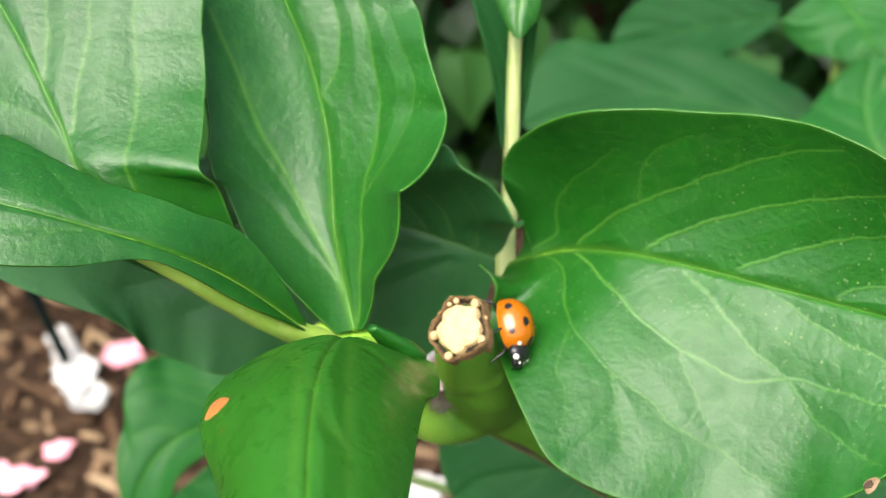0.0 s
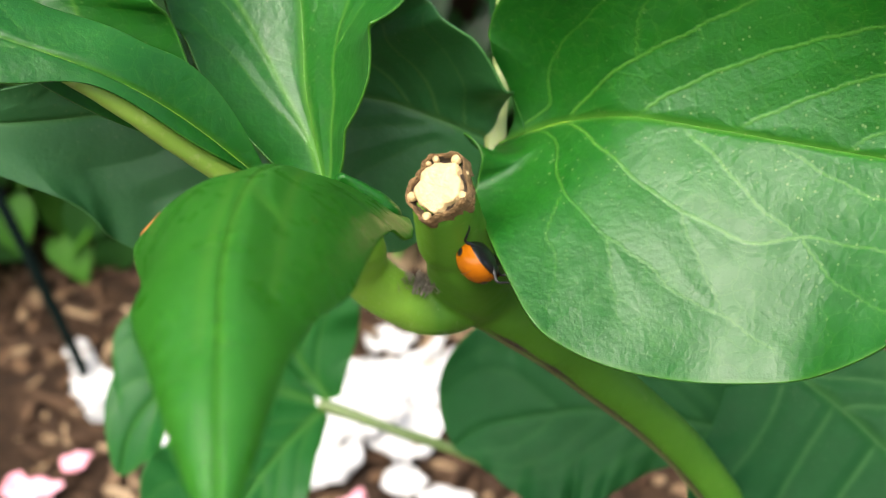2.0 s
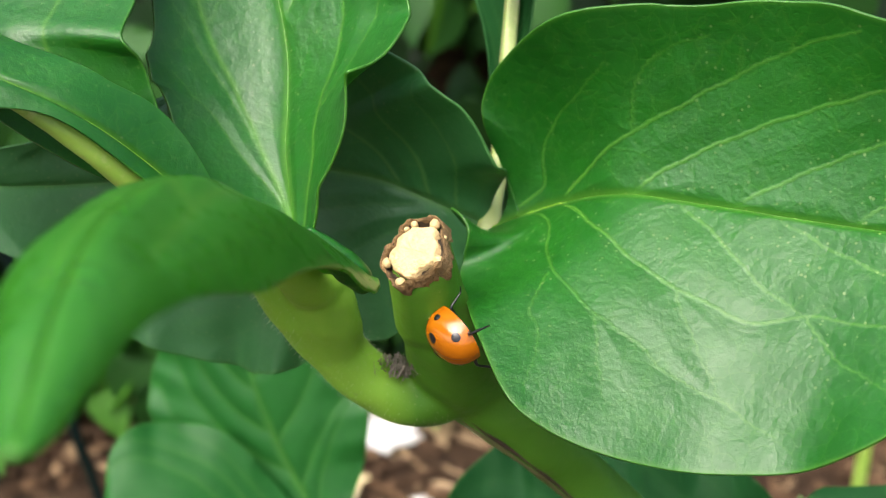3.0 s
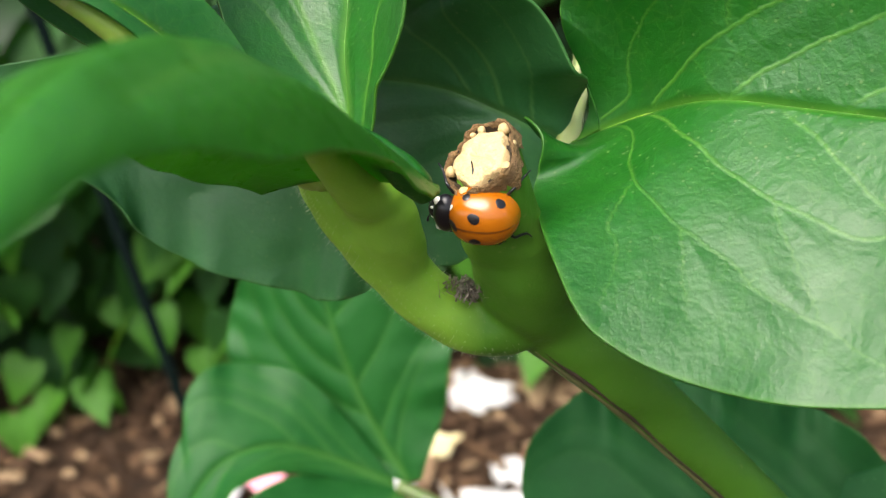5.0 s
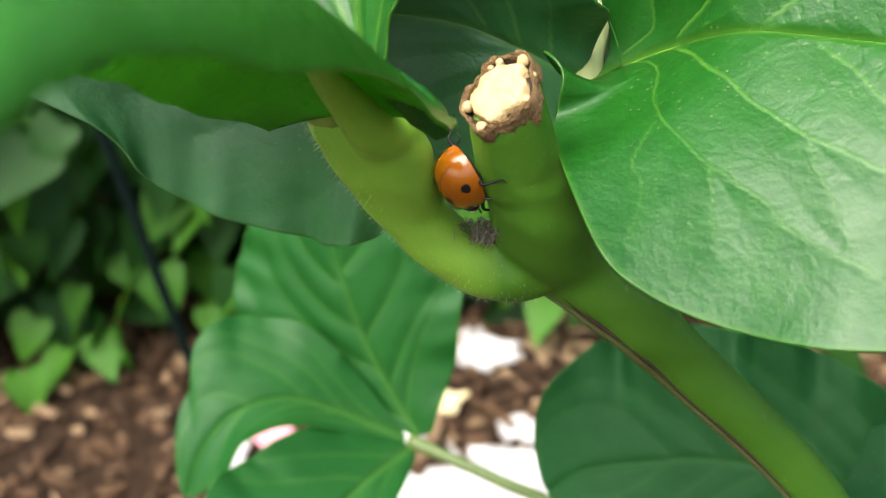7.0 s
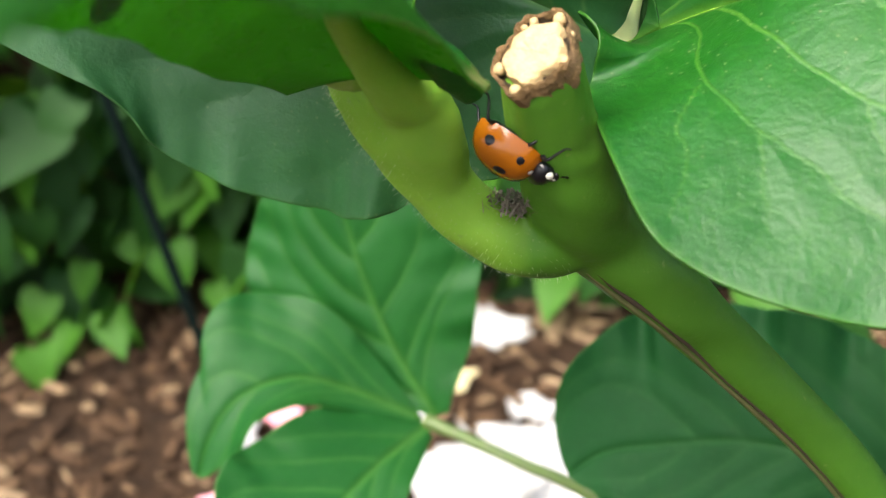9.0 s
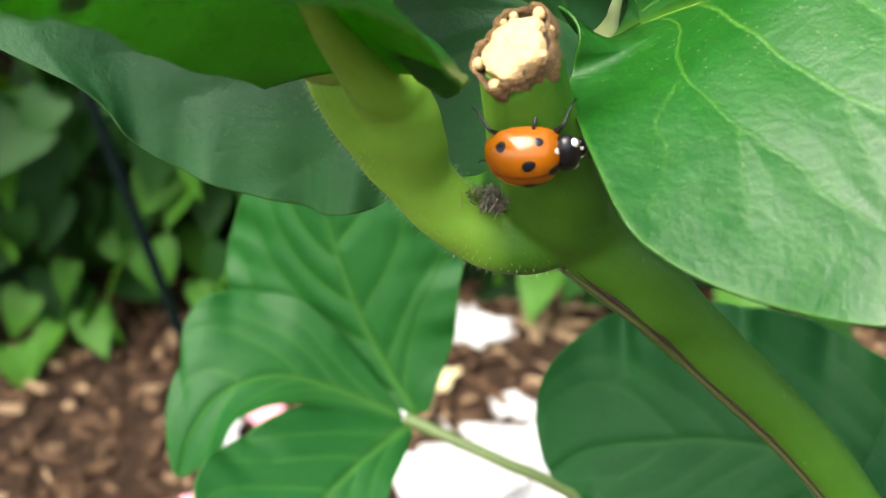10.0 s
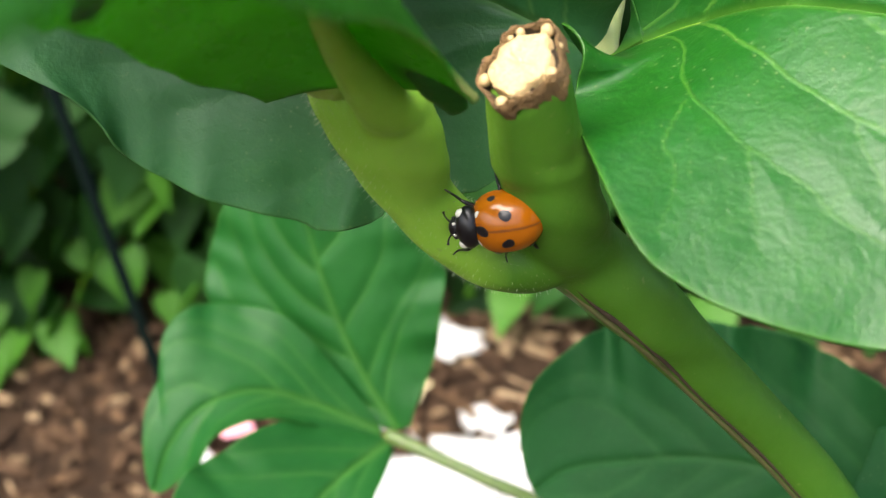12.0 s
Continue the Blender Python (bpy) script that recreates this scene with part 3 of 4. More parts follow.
UPRIGHT_LEAF = ((-0.19, -0.97, 0.13), [
    ((-0.147, 1.820, -0.134), (0.030, 27, -0.004), (0.015, 20, -0.008)),
    ((-0.169, 1.860, -0.047), (0.095, 43, -0.028), (0.108, 48, -0.044)),
    ((-0.187, 1.880, 0.040), (0.165, 36, 0.003), (0.196, 44, -0.066)),
    ((-0.193, 1.900, 0.109), (0.202, 37, 0.006), (0.243, 46, -0.069)),
    ((-0.203, 1.910, 0.209), (0.214, 37, -0.008), (0.261, 31, -0.063)),
    ((-0.236, 1.910, 0.337), (0.184, 37, 0.047), (0.225, 21, -0.092)),
    ((-0.290, 1.910, 0.465), (0.127, 39, 0.063), (0.194, 15, -0.087)),
    ((-0.377, 1.900, 0.650),),
])
CREASED_LEAF = ((0.02, -1.00, -0.04), [
    ((-0.289, 1.780, -0.072), (0.024, -18, 0.017), (0.018, 33, -0.021)),
    ((-0.434, 1.700, 0.019), (0.060, 17, 0.013), (0.058, 19, -0.108)),
    ((-0.542, 1.660, 0.106), (0.080, -16, 0.056), (0.141, 2, -0.134)),
    ((-0.591, 1.690, 0.193), (0.136, -7, 0.056), (0.211, -11, -0.075)),
    ((-0.665, 1.730, 0.323), (0.164, -3, 0.091), (0.254, -10, -0.124)),
    ((-0.754, 1.770, 0.459), (0.171, -3, 0.123), (0.285, -7, -0.143)),
    ((-0.878, 1.800, 0.653),),
])
FOLDED_LEAF = ((0.53, -0.75, 0.39), [
    ((-0.217, 1.780, -0.135), (0.003, 40, -0.004), (0.008, 30, 0.018)),
    ((-0.314, 1.670, -0.051), (0.034, 11, -0.016), (0.069, 18, 0.017)),
    ((-0.395, 1.580, -0.003), (0.023, -10, 0.021), (0.071, 3, -0.014)),
    ((-0.501, 1.530, 0.033), (0.066, -6, 0.006), (0.094, -17, -0.008)),
    ((-0.608, 1.500, 0.063), (0.093, -7, -0.002), (0.139, -17, 0.035)),
    ((-0.747, 1.500, 0.094), (0.103, -8, -0.023), (0.137, -9, 0.050)),
    ((-0.946, 1.520, 0.158),),
])
ARCHED_LEAF = ((0.08, -0.24, 0.97), [
    ((-0.140, 1.800, -0.165), (0.125, -6, 0.046), (0.125, -17, 0.000)),
    ((-0.150, 1.580, -0.130), (0.157, -21, -0.104), (0.185, -24, -0.075)),
    ((-0.150, 1.300, -0.155), (0.178, -35, -0.227), (0.186, -36, -0.097)),
    ((-0.135, 1.080, -0.235), (0.134, -34, -0.075), (0.144, -51, -0.116)),
    ((-0.110, 0.940, -0.322), (0.070, -34, -0.048), (0.077, -45, -0.051)),
    ((-0.092, 0.860, -0.418),),
])
BROAD_LEAF = ((0.15, -0.94, -0.30), [
    ((0.110, 2.130, -0.018), (0.118, 12, -0.005), (0.022, -26, -0.004)),
    ((0.017, 2.080, 0.014), (0.253, -5, -0.033), (0.148, 50, -0.071)),
    ((-0.090, 2.060, 0.046), (0.349, -10, 0.047), (0.190, 42, -0.151)),
    ((-0.241, 2.080, 0.061), (0.369, -4, 0.068), (0.192, 36, -0.272)),
    ((-0.417, 2.100, 0.045), (0.312, -3, 0.055), (0.212, 26, -0.304)),
    ((-0.585, 2.080, 0.023), (0.237, 1, -0.003), (0.179, 18, -0.235)),
    ((-0.735, 2.020, 0.001), (0.136, 10, -0.094), (0.109, 9, -0.166)),
    ((-0.864, 1.980, 0.001),),
])
LOW_LEAF_A = ((-0.06, -0.96, -0.27), [
    ((-0.389, 3.810, -0.675), (0.025, 27, 0.031), (0.043, 3, -0.010)),
    ((-0.486, 3.790, -0.542), (0.223, -1, 0.091), (0.197, -3, -0.044)),
    ((-0.568, 3.750, -0.395), (0.361, -7, 0.198), (0.304, -2, -0.042)),
    ((-0.629, 3.700, -0.247), (0.314, -9, 0.185), (0.355, -5, -0.016)),
    ((-0.682, 3.650, -0.085), (0.188, -13, 0.128), (0.256, -5, 0.020)),
    ((-0.733, 3.600, 0.075),),
])
LOW_LEAF_B = ((0.21, -0.96, 0.17), [
    ((-0.429, 3.800, -0.685), (0.043, -30, 0.033), (0.029, -0, 0.045)),
    ((-0.622, 3.720, -0.615), (0.062, 15, -0.015), (0.145, 7, 0.032)),
    ((-0.775, 3.640, -0.588), (0.100, 30, 0.011), (0.252, -3, 0.022)),
    ((-0.905, 3.580, -0.643), (0.126, 39, 0.015), (0.262, -2, -0.098)),
    ((-0.982, 3.560, -0.754), (0.126, 35, 0.020), (0.125, -12, -0.136)),
    ((-1.012, 3.560, -0.884),),
])
LOW_LEAF_C = ((0.37, -0.81, 0.46), [
    ((-0.410, 3.800, -0.707), (0.034, -17, 0.009), (0.047, -17, 0.020)),
    ((-0.512, 3.680, -0.806), (0.107, 20, -0.016), (0.216, 6, 0.011)),
    ((-0.605, 3.560, -0.928), (0.170, 7, -0.025), (0.281, 6, 0.020)),
    ((-0.708, 3.450, -1.059), (0.173, 1, -0.018), (0.272, 7, -0.008)),
    ((-0.820, 3.360, -1.214),),
])
LOW_LEAF_D = ((-0.13, -0.99, 0.07), [
    ((1.014, 3.200, -0.757), (0.050, -2, 0.003), (0.046, 2, 0.012)),
    ((0.715, 3.200, -0.672), (0.121, -1, 0.042), (0.268, 3, 0.033)),
    ((0.437, 3.250, -0.642), (0.278, 9, 0.048), (0.323, 4, 0.012)),
    ((0.250, 3.300, -0.668), (0.228, 10, 0.040), (0.340, 4, -0.005)),
    ((0.115, 3.330, -0.700), (0.111, 14, 0.034), (0.235, 4, -0.016)),
    ((0.030, 3.350, -0.760),),
])
LOW_LEAF_E = ((-0.14, -0.91, 0.40), [
    ((0.800, 2.720, -0.470), (0.050, -12, 0.010), (0.130, -4, -0.060)),
    ((0.920, 2.660, -0.570), (0.190, 12, 0.020), (0.390, 9, -0.120)),
    ((1.030, 2.600, -0.690), (0.240, 6, 0.020), (0.470, 4, -0.060)),
    ((1.120, 2.540, -0.820), (0.200, 2, 0.010), (0.390, -2, 0.020)),
    ((1.190, 2.500, -0.970),),
])
BACK_LEAF_A = ((-0.10, -0.94, 0.31), [
    ((2.122, 5.900, 0.615), (0.067, -14, 0.012), (0.059, 19, 0.017)),
    ((1.662, 6.000, 0.749), (0.356, 16, -0.057), (0.297, -4, -0.004)),
    ((1.153, 6.100, 0.856), (0.446, 9, 0.029), (0.318, 2, 0.101)),
    ((0.712, 6.100, 0.793), (0.237, 6, 0.092), (0.382, 4, 0.005)),
    ((0.444, 6.100, 0.698),),
])
BACK_LEAF_B = ((-0.02, -0.99, 0.15), [
    ((2.156, 7.000, 1.489), (0.069, -9, 0.043), (0.072, 9, -0.007)),
    ((1.758, 7.000, 1.453), (0.238, 16, 0.019), (0.256, 9, 0.002)),
    ((1.360, 7.000, 1.380), (0.197, 22, -0.021), (0.233, 9, 0.066)),
    ((1.088, 7.000, 1.326),),
])
BACK_LEAF_C = ((-0.27, -0.88, 0.39), [
    ((2.014, 5.600, 1.307), (0.065, -4, -0.001), (0.073, 29, -0.055)),
    ((2.092, 5.500, 1.141), (0.247, 7, 0.092), (0.350, 3, -0.149)),
    ((2.123, 5.400, 0.995), (0.191, 11, 0.110), (0.200, -18, -0.041)),
    ((2.165, 5.400, 0.869),),
])
BACK_LEAF_D = ((-0.03, -0.95, 0.32), [
    ((2.108, 5.000, 0.288), (0.058, -7, -0.001), (0.058, 7, 0.001)),
    ((1.992, 5.100, 0.531), (0.324, 11, -0.082), (0.230, 8, 0.053)),
    ((2.004, 5.200, 0.757), (0.295, 15, -0.170), (0.231, 6, 0.153)),
    ((2.031, 5.200, 0.918),),
])
SHEATH_LEAF = ((0.00, -1.00, 0.00), [
    ((0.133, 2.240, 0.201), (0.015, 0, 0.004), (0.015, 0, 0.005)),
    ((0.140, 2.240, 0.320), (0.043, 28, 0.012), (0.041, 29, 0.017)),
    ((0.148, 2.240, 0.442), (0.092, 26, 0.022), (0.056, 45, -0.017)),
    ((0.155, 2.240, 0.581), (0.108, 22, -0.015), (0.062, 40, -0.008)),
    ((0.163, 2.240, 0.743),),
])
FLAP_LEAF = ((0.02, -0.99, 0.15), [
    ((0.169, 2.120, 0.560), (0.018, 2, -0.005), (0.020, -0, 0.003)),
    ((0.154, 2.110, 0.503), (0.039, -15, -0.001), (0.050, -12, 0.003)),
    ((0.145, 2.100, 0.447), (0.040, -30, 0.002), (0.037, -31, -0.009)),
    ((0.145, 2.100, 0.405),),
])


# strength, width and course (along the midrib, across the blade) of the larger veins
RIGHT_VEINS = [
    (0.85, 1.3, [(0.152, -0.01), (0.219, -0.14), (0.334, -0.35), (0.429, -0.52), (0.507, -0.667), (0.59, -0.81), (0.68, -0.92)]),
    (0.85, 1.3, [(0.318, -0.01), (0.396, -0.19), (0.499, -0.37), (0.59, -0.51), (0.664, -0.61), (0.743, -0.73), (0.83, -0.88)]),
    (0.80, 1.2, [(0.49, -0.01), (0.549, -0.13), (0.633, -0.29), (0.69, -0.39), (0.745, -0.47), (0.85, -0.68)]),
    (0.70, 1.0, [(0.677, -0.01), (0.722, -0.12), (0.764, -0.18), (0.86, -0.40)]),
    (0.60, 1.1, [(0.068, -0.16), (0.129, -0.19), (0.164, -0.43), (0.224, -0.55), (0.298, -0.64), (0.339, -0.74)]),
    (0.50, 0.9, [(0.336, -0.37), (0.364, -0.62), (0.41, -0.77), (0.487, -0.87)]),
    (0.85, 1.3, [(0.152, 0.01), (0.277, 0.22), (0.373, 0.30), (0.487, 0.35), (0.592, 0.42), (0.653, 0.38), (0.748, 0.43), (0.811, 0.51)]),
    (0.75, 1.2, [(0.405, 0.02), (0.502, 0.14), (0.582, 0.28), (0.651, 0.38)]),
    (0.70, 1.0, [(0.081, 0.01), (0.244, 0.45), (0.318, 0.57), (0.403, 0.573), (0.474, 0.58), (0.537, 0.667), (0.592, 0.727), (0.66, 0.86)]),
    (0.50, 0.9, [(0.482, 0.36), (0.549, 0.56), (0.59, 0.713)]),
    (0.60, 0.9, [(0.651, 0.38), (0.703, 0.547), (0.769, 0.707), (0.835, 0.913)]),
    (0.70, 1.0, [(0.562, 0.01), (0.641, 0.09), (0.727, 0.18), (0.792, 0.24), (0.88, 0.42)]),
    (0.55, 0.9, [(0.318, 0.60), (0.352, 0.76), (0.389, 0.793), (0.43, 0.93)]),
    (0.45, 0.8, [(0.414, 0.573), (0.453, 0.673), (0.492, 0.807)]),
]
UPRIGHT_VEINS = [
    (1.00, 2.2, [(0.006, -0.06), (0.109, -0.105), (0.209, -0.21), (0.35, -0.40), (0.478, -0.59), (0.58, -0.714), (0.675, -0.857)]),
    (0.80, 1.4, [(0.015, 0.42), (0.165, 0.36), (0.271, 0.305), (0.396, 0.38), (0.525, 0.486), (0.66, 0.56), (0.80, 0.58)]),
    (0.60, 1.0, [(0.508, 0.04), (0.559, 0.20), (0.653, 0.343), (0.80, 0.40)]),
    (0.50, 0.9, [(0.298, 0.352), (0.439, 0.648), (0.532, 0.80), (0.60, 0.80), (0.68, 0.74)]),
    (0.55, 1.0, [(0.112, -0.16), (0.238, -0.514), (0.358, -0.857)]),
    (0.50, 1.0, [(0.23, -0.267), (0.461, -0.695), (0.522, -0.867)]),
]
CREASED_VEINS = [
    (0.70, 1.2, [(0.523, 0.02), (0.604, 0.167), (0.668, 0.233), (0.80, 0.36)]),
    (0.75, 1.3, [(0.42, 0.06), (0.523, 0.256), (0.594, 0.389), (0.656, 0.444), (0.80, 0.52)]),
    (0.75, 1.3, [(0.297, 0.311), (0.438, 0.533), (0.571, 0.622), (0.653, 0.667), (0.80, 0.74)]),
    (0.55, 1.0, [(0.387, -0.01), (0.461, -0.178), (0.503, -0.478), (0.55, -0.8)]),
]
FOLDED_VEINS = [
    (0.30, 1.0, [(0.45, 0.02), (0.50, 0.40), (0.55, 0.80)]),
    (0.40, 1.0, [(0.60, -0.40), (0.511, -0.225), (0.449, 0.025), (0.407, 0.40)]),
    (0.30, 1.0, [(0.511, -0.225), (0.544, -0.575), (0.582, -0.725)]),
]
ARCHED_VEINS = [
    (0.55, 1.8, [(0.24, -0.12), (0.45, -0.20), (0.598, -0.266), (0.666, -0.312), (0.742, -0.375), (0.80, -0.42)]),
    (0.55, 1.8, [(0.297, 0.25), (0.50, 0.12), (0.70, 0.094), (0.80, 0.125), (0.87, 0.18)]),
    (0.55, 1.7, [(0.66, -0.31), (0.598, -0.10), (0.45, 0.14), (0.269, 0.50)]),
    (0.45, 1.5, [(0.25, 0.10), (0.36, 0.45), (0.50, 0.80)]),
    (0.45, 1.5, [(0.25, -0.15), (0.36, -0.50), (0.52, -0.85)]),
]
BROAD_VEINS = [
    (0.95, 1.1, [(0.10, 0.01), (0.182, 0.375), (0.326, 0.667), (0.402, 0.792), (0.50, 0.93)]),
    (0.95, 1.1, [(0.152, 0.01), (0.235, 0.278), (0.339, 0.458), (0.50, 0.72)]),
    (0.80, 1.0, [(0.06, 0.10), (0.132, 0.556), (0.232, 0.778), (0.34, 0.93)]),
    (0.45, 0.9, [(0.09, -0.02), (0.182, -0.125), (0.269, -0.181), (0.45, -0.34), (0.62, -0.60)]),
    (0.35, 0.9, [(0.20, -0.01), (0.36, -0.10), (0.55, -0.22), (0.75, -0.45)]),
    (0.35, 0.9, [(0.10, -0.15), (0.20, -0.40), (0.34, -0.66), (0.50, -0.92)]),
    (0.35, 0.9, [(0.40, 0.01), (0.52, 0.25), (0.64, 0.60)]),
]


# ---- peony with the cut stem ----
def build_cut_peony():
    foot = to_world([(1.25, 9.0, -9.0)])[0]
    foot[2] = 0.0
    plant = thing("peony_plant", foot, "green peony plant with a pruned dry stem stub", "plant", "peony plants")
    inv = np.linalg.inv(np.array(PLAN)[:3, :3])
    low = inv @ (foot - np.array(PLAN)[:3, 3])
    stem_path = [(0.040, 1.888, -0.184), (0.055, 1.930, -0.208), (0.072, 2.010, -0.260), (0.106, 2.115, -0.300), (0.202, 2.200, -0.365), (0.307, 2.310, -0.446), (0.526, 2.490, -0.631), (0.78, 2.72, -0.94), (0.98, 3.05, -1.32), (1.14, 3.6, -1.95), (1.22, 4.5, -3.1)]
    stem_path += [tuple(np.array(stem_path[-1]) * (1 - k) + low * k) for k in (0.15, 0.4, 0.7, 1.0)]
    shoot = [(0.085, 2.085, -0.300), (0.020, 2.060, -0.322), (-0.052, 2.030, -0.300), (-0.111, 1.980, -0.250), (-0.152, 1.910, -0.202), (-0.188, 1.850, -0.158), (-0.214, 1.812, -0.142)]
    shoot_radii = [0.046, 0.047, 0.045, 0.046, 0.047, 0.040, 0.020]
    limb = [(-0.085, 2.010, -0.280), (-0.106, 1.972, -0.243), (-0.114, 1.910, -0.206), (-0.122, 1.855, -0.176), (-0.130, 1.800, -0.176), (-0.148, 1.70, -0.160), (-0.150, 1.56, -0.150)]
    stem_radii = [0.052, 0.059, 0.064, 0.061, 0.056, 0.050, 0.045, 0.044]
    bodies = [tube_points(stem_path[:8], stem_radii, 30, 70, 5, 0.03), tube_points(shoot, shoot_radii, 24, 60), tube_points(limb, [0.028, 0.045, 0.050, 0.045, 0.034, 0.023, 0.013], 20, 50), stump_points()]
    verts, faces = [], []
    for pts in bodies:
        k, (r, m) = len(verts), pts.shape[:2]
        verts += list(pts.reshape(-1, 3))
        faces += [tuple(k + i for i in f) for f in grid_faces(r, m, True) + [tuple(range(m))[::-1], tuple((r - 1) * m + j for j in range(m))]]
    middle = np.array([(0.095, 2.115, -0.325)])
    fork = mesh_object("stem", np.vstack((to_world(middle), to_world(verts))), [tuple(i + 1 for i in f) for f in faces], FORK, plant, "thick green stem with a fresh yellow-green fork")
    mesh = fork.modifiers.new("union", "REMESH")
    mesh.mode, mesh.voxel_size, mesh.use_smooth_shade = "VOXEL", 0.00030, True
    soft = fork.modifiers.new("soften", "SMOOTH")
    soft.factor, soft.iterations = 0.5, 9
    tube("lower_stem", stem_path[6:], [0.036, 0.0435, 0.048, 0.06, 0.062, 0.064, 0.066, 0.07, 0.075], STEM, plant, sides=20, steps=90)
    tube("petiole", [(-0.186, 1.835, -0.160), (-0.259, 1.765, -0.126), (-0.329, 1.700, -0.082), (-0.385, 1.640, -0.041), (-0.442, 1.600, -0.007), (-0.496, 1.590, 0.018)], [0.028, 0.024, 0.021, 0.019, 0.015, 0.009], PALE, plant, "pale yellow hairy leaf stalk", sides=16, flat=0.8)
    # separate body added for the curled base lobe of the arching leaf
    tube("bract", [(-0.112, 1.700, -0.122), (-0.082, 1.730, -0.146), (-0.053, 1.755, -0.170), (-0.036, 1.775, -0.190)], [0.010, 0.024, 0.028, 0.013], LEAF, plant, "dark green curled base lobe of the arching leaf, with pale fuzz", sides=18, flat=0.6)
    # hairs along the shoot's outer side
    hair = random.Random(3)
    verts, faces = [], []
    pts = tube_points(shoot, shoot_radii, sides=24, steps=60)
    mids = pts.mean(1)
    for _ in range(2200):
        i, j = hair.randrange(6, 58), hair.randrange(24)
        p = pts[i, j]
        d = unit(p - mids[i]) + np.array([hair.uniform(-0.4, 0.4) for _ in range(3)])
        q = p + d * hair.uniform(0.003, 0.009)
        s = unit(np.cross(d, (0.2, 0.5, 0.7))) * 0.00022
        k = len(verts)
        verts += [p - s, p + s, q]
        faces.append((k, k + 1, k + 2))
    tagged(mesh_object("hairs", to_world(verts), faces, HAIR, plant, "fine pale hairs"), kind="stuff")
    # the split along the stem, and fluff in the fork
    ts = np.linspace(3.0, 6.7, 12)
    centre, girth = spline(stem_path[:8], ts), spline(np.reshape(stem_radii, (-1, 1)), ts)
    along = unit(np.gradient(centre, axis=0))
    beside = unit(np.cross(along, (0.05, -0.96, 0.30)))
    front = np.cross(beside, along)
    front *= np.sign(front @ np.array((0.05, -0.96, 0.30)))[:, None]
    beside *= np.sign(beside @ np.array((-0.7, 0, -0.7)))[:, None]
    tube("split", list(centre + girth * 0.985 * (0.95 * beside + 0.31 * front)), [0.0015, 0.0040, 0.0045, 0.0035, 0.004, 0.003, 0.0035, 0.0028, 0.003, 0.0025, 0.002, 0.0015], SCAR, plant, "dark brown split in the stem", sides=8, steps=60)
    tube("ridge", list(centre + girth * 0.985 * (0.995 * beside + 0.08 * front)), [0.002, 0.004, 0.005, 0.0045, 0.005, 0.004, 0.0045, 0.004, 0.0045, 0.004, 0.003, 0.002], RIDGE, plant, "dry tan ridge along the split", sides=8, steps=60)
    fluff = random.Random(8)
    verts, faces = [], []
    for _ in range(160):
        c = np.array((0.004, 1.992, -0.274)) + np.array([fluff.gauss(0, s) for s in (0.022, 0.012, 0.008)])
        for _ in range(3):
            d = unit(np.array([fluff.gauss(0, 1) for _ in range(3)])) * fluff.uniform(0.006, 0.016)
            s = unit(np.cross(d, (0.3, 0.2, 0.9))) * 0.0016
            k = len(verts)
            verts += [c - d - s, c - d + s, c + d]
            faces.append((k, k + 1, k + 2))
    tagged(mesh_object("fluff", to_world(verts), faces, WEB, plant, "grey web and dirt in the fork"), kind="stuff")
    build_cut(plant)
    leaf(UPRIGHT_LEAF, plant, LEAF, "glossy green upright leaf with pale veins", 320, 105, puff=0.014, ruffle=0.012, waves=7, seed=2, sink=0.45, vein_width=0.0026, rib=0.0062, lines=UPRIGHT_VEINS, faint=0.62)
    leaf(CREASED_LEAF, plant, LEAF, "glossy green leaf with parallel pale veins", 280, 90, puff=0.014, ruffle=0.006, waves=5, seed=3, sink=0.45, vein_width=0.0026, rib=0.005, lines=CREASED_VEINS, faint=0.55)
    leaf(FOLDED_LEAF, plant, LEAF, "folded green leaf over its stalk", 180, 50, puff=0.012, ruffle=0.004, waves=5, seed=4, rib=0.003, vein_width=0.0024, lines=FOLDED_VEINS, faint=0.5)
    arched = leaf(ARCHED_LEAF, plant, LEAF_FRESH, "green leaf arching forward with a tan spot", 260, 64, puff=0.016, ruffle=0.006, waves=5, seed=5, rib=0.0035, vein_width=0.003, lines=ARCHED_VEINS, faint=0.6)
    patch(arched, (-0.290, 1.399, -0.203), TAN, (0.040, 0.021), "dry tan spot", 0.5)
    patch(arched, (-0.262, 1.30, -0.215), TAN, (0.009, 0.005), "small brown fleck", 0.9, 0.002, 3)
    patch(arched, (-0.085, 1.22, -0.215), TAN, (0.006, 0.005), "small brown fleck", 0.2, 0.002, 4)
    build_second_shoot(plant)
    build_low_shoot(plant)
    return plant


CUT, CUT_AXIS = np.array((0.027, 1.797, -0.130)), unit(np.array((-0.50, -0.80, 0.33)))
CUT_X = unit(np.cross((0, 0.3, 1), CUT_AXIS))
CUT_Y = np.cross(CUT_AXIS, CUT_X)


def corner(a):
    """The five-angled outline of the cut."""
    return 0.97 + sum(0.17 * math.exp(-((math.remainder(a - radians(k), 2 * math.pi) / 0.30) ** 2)) for k in (55, 104, 188, 247, 331))


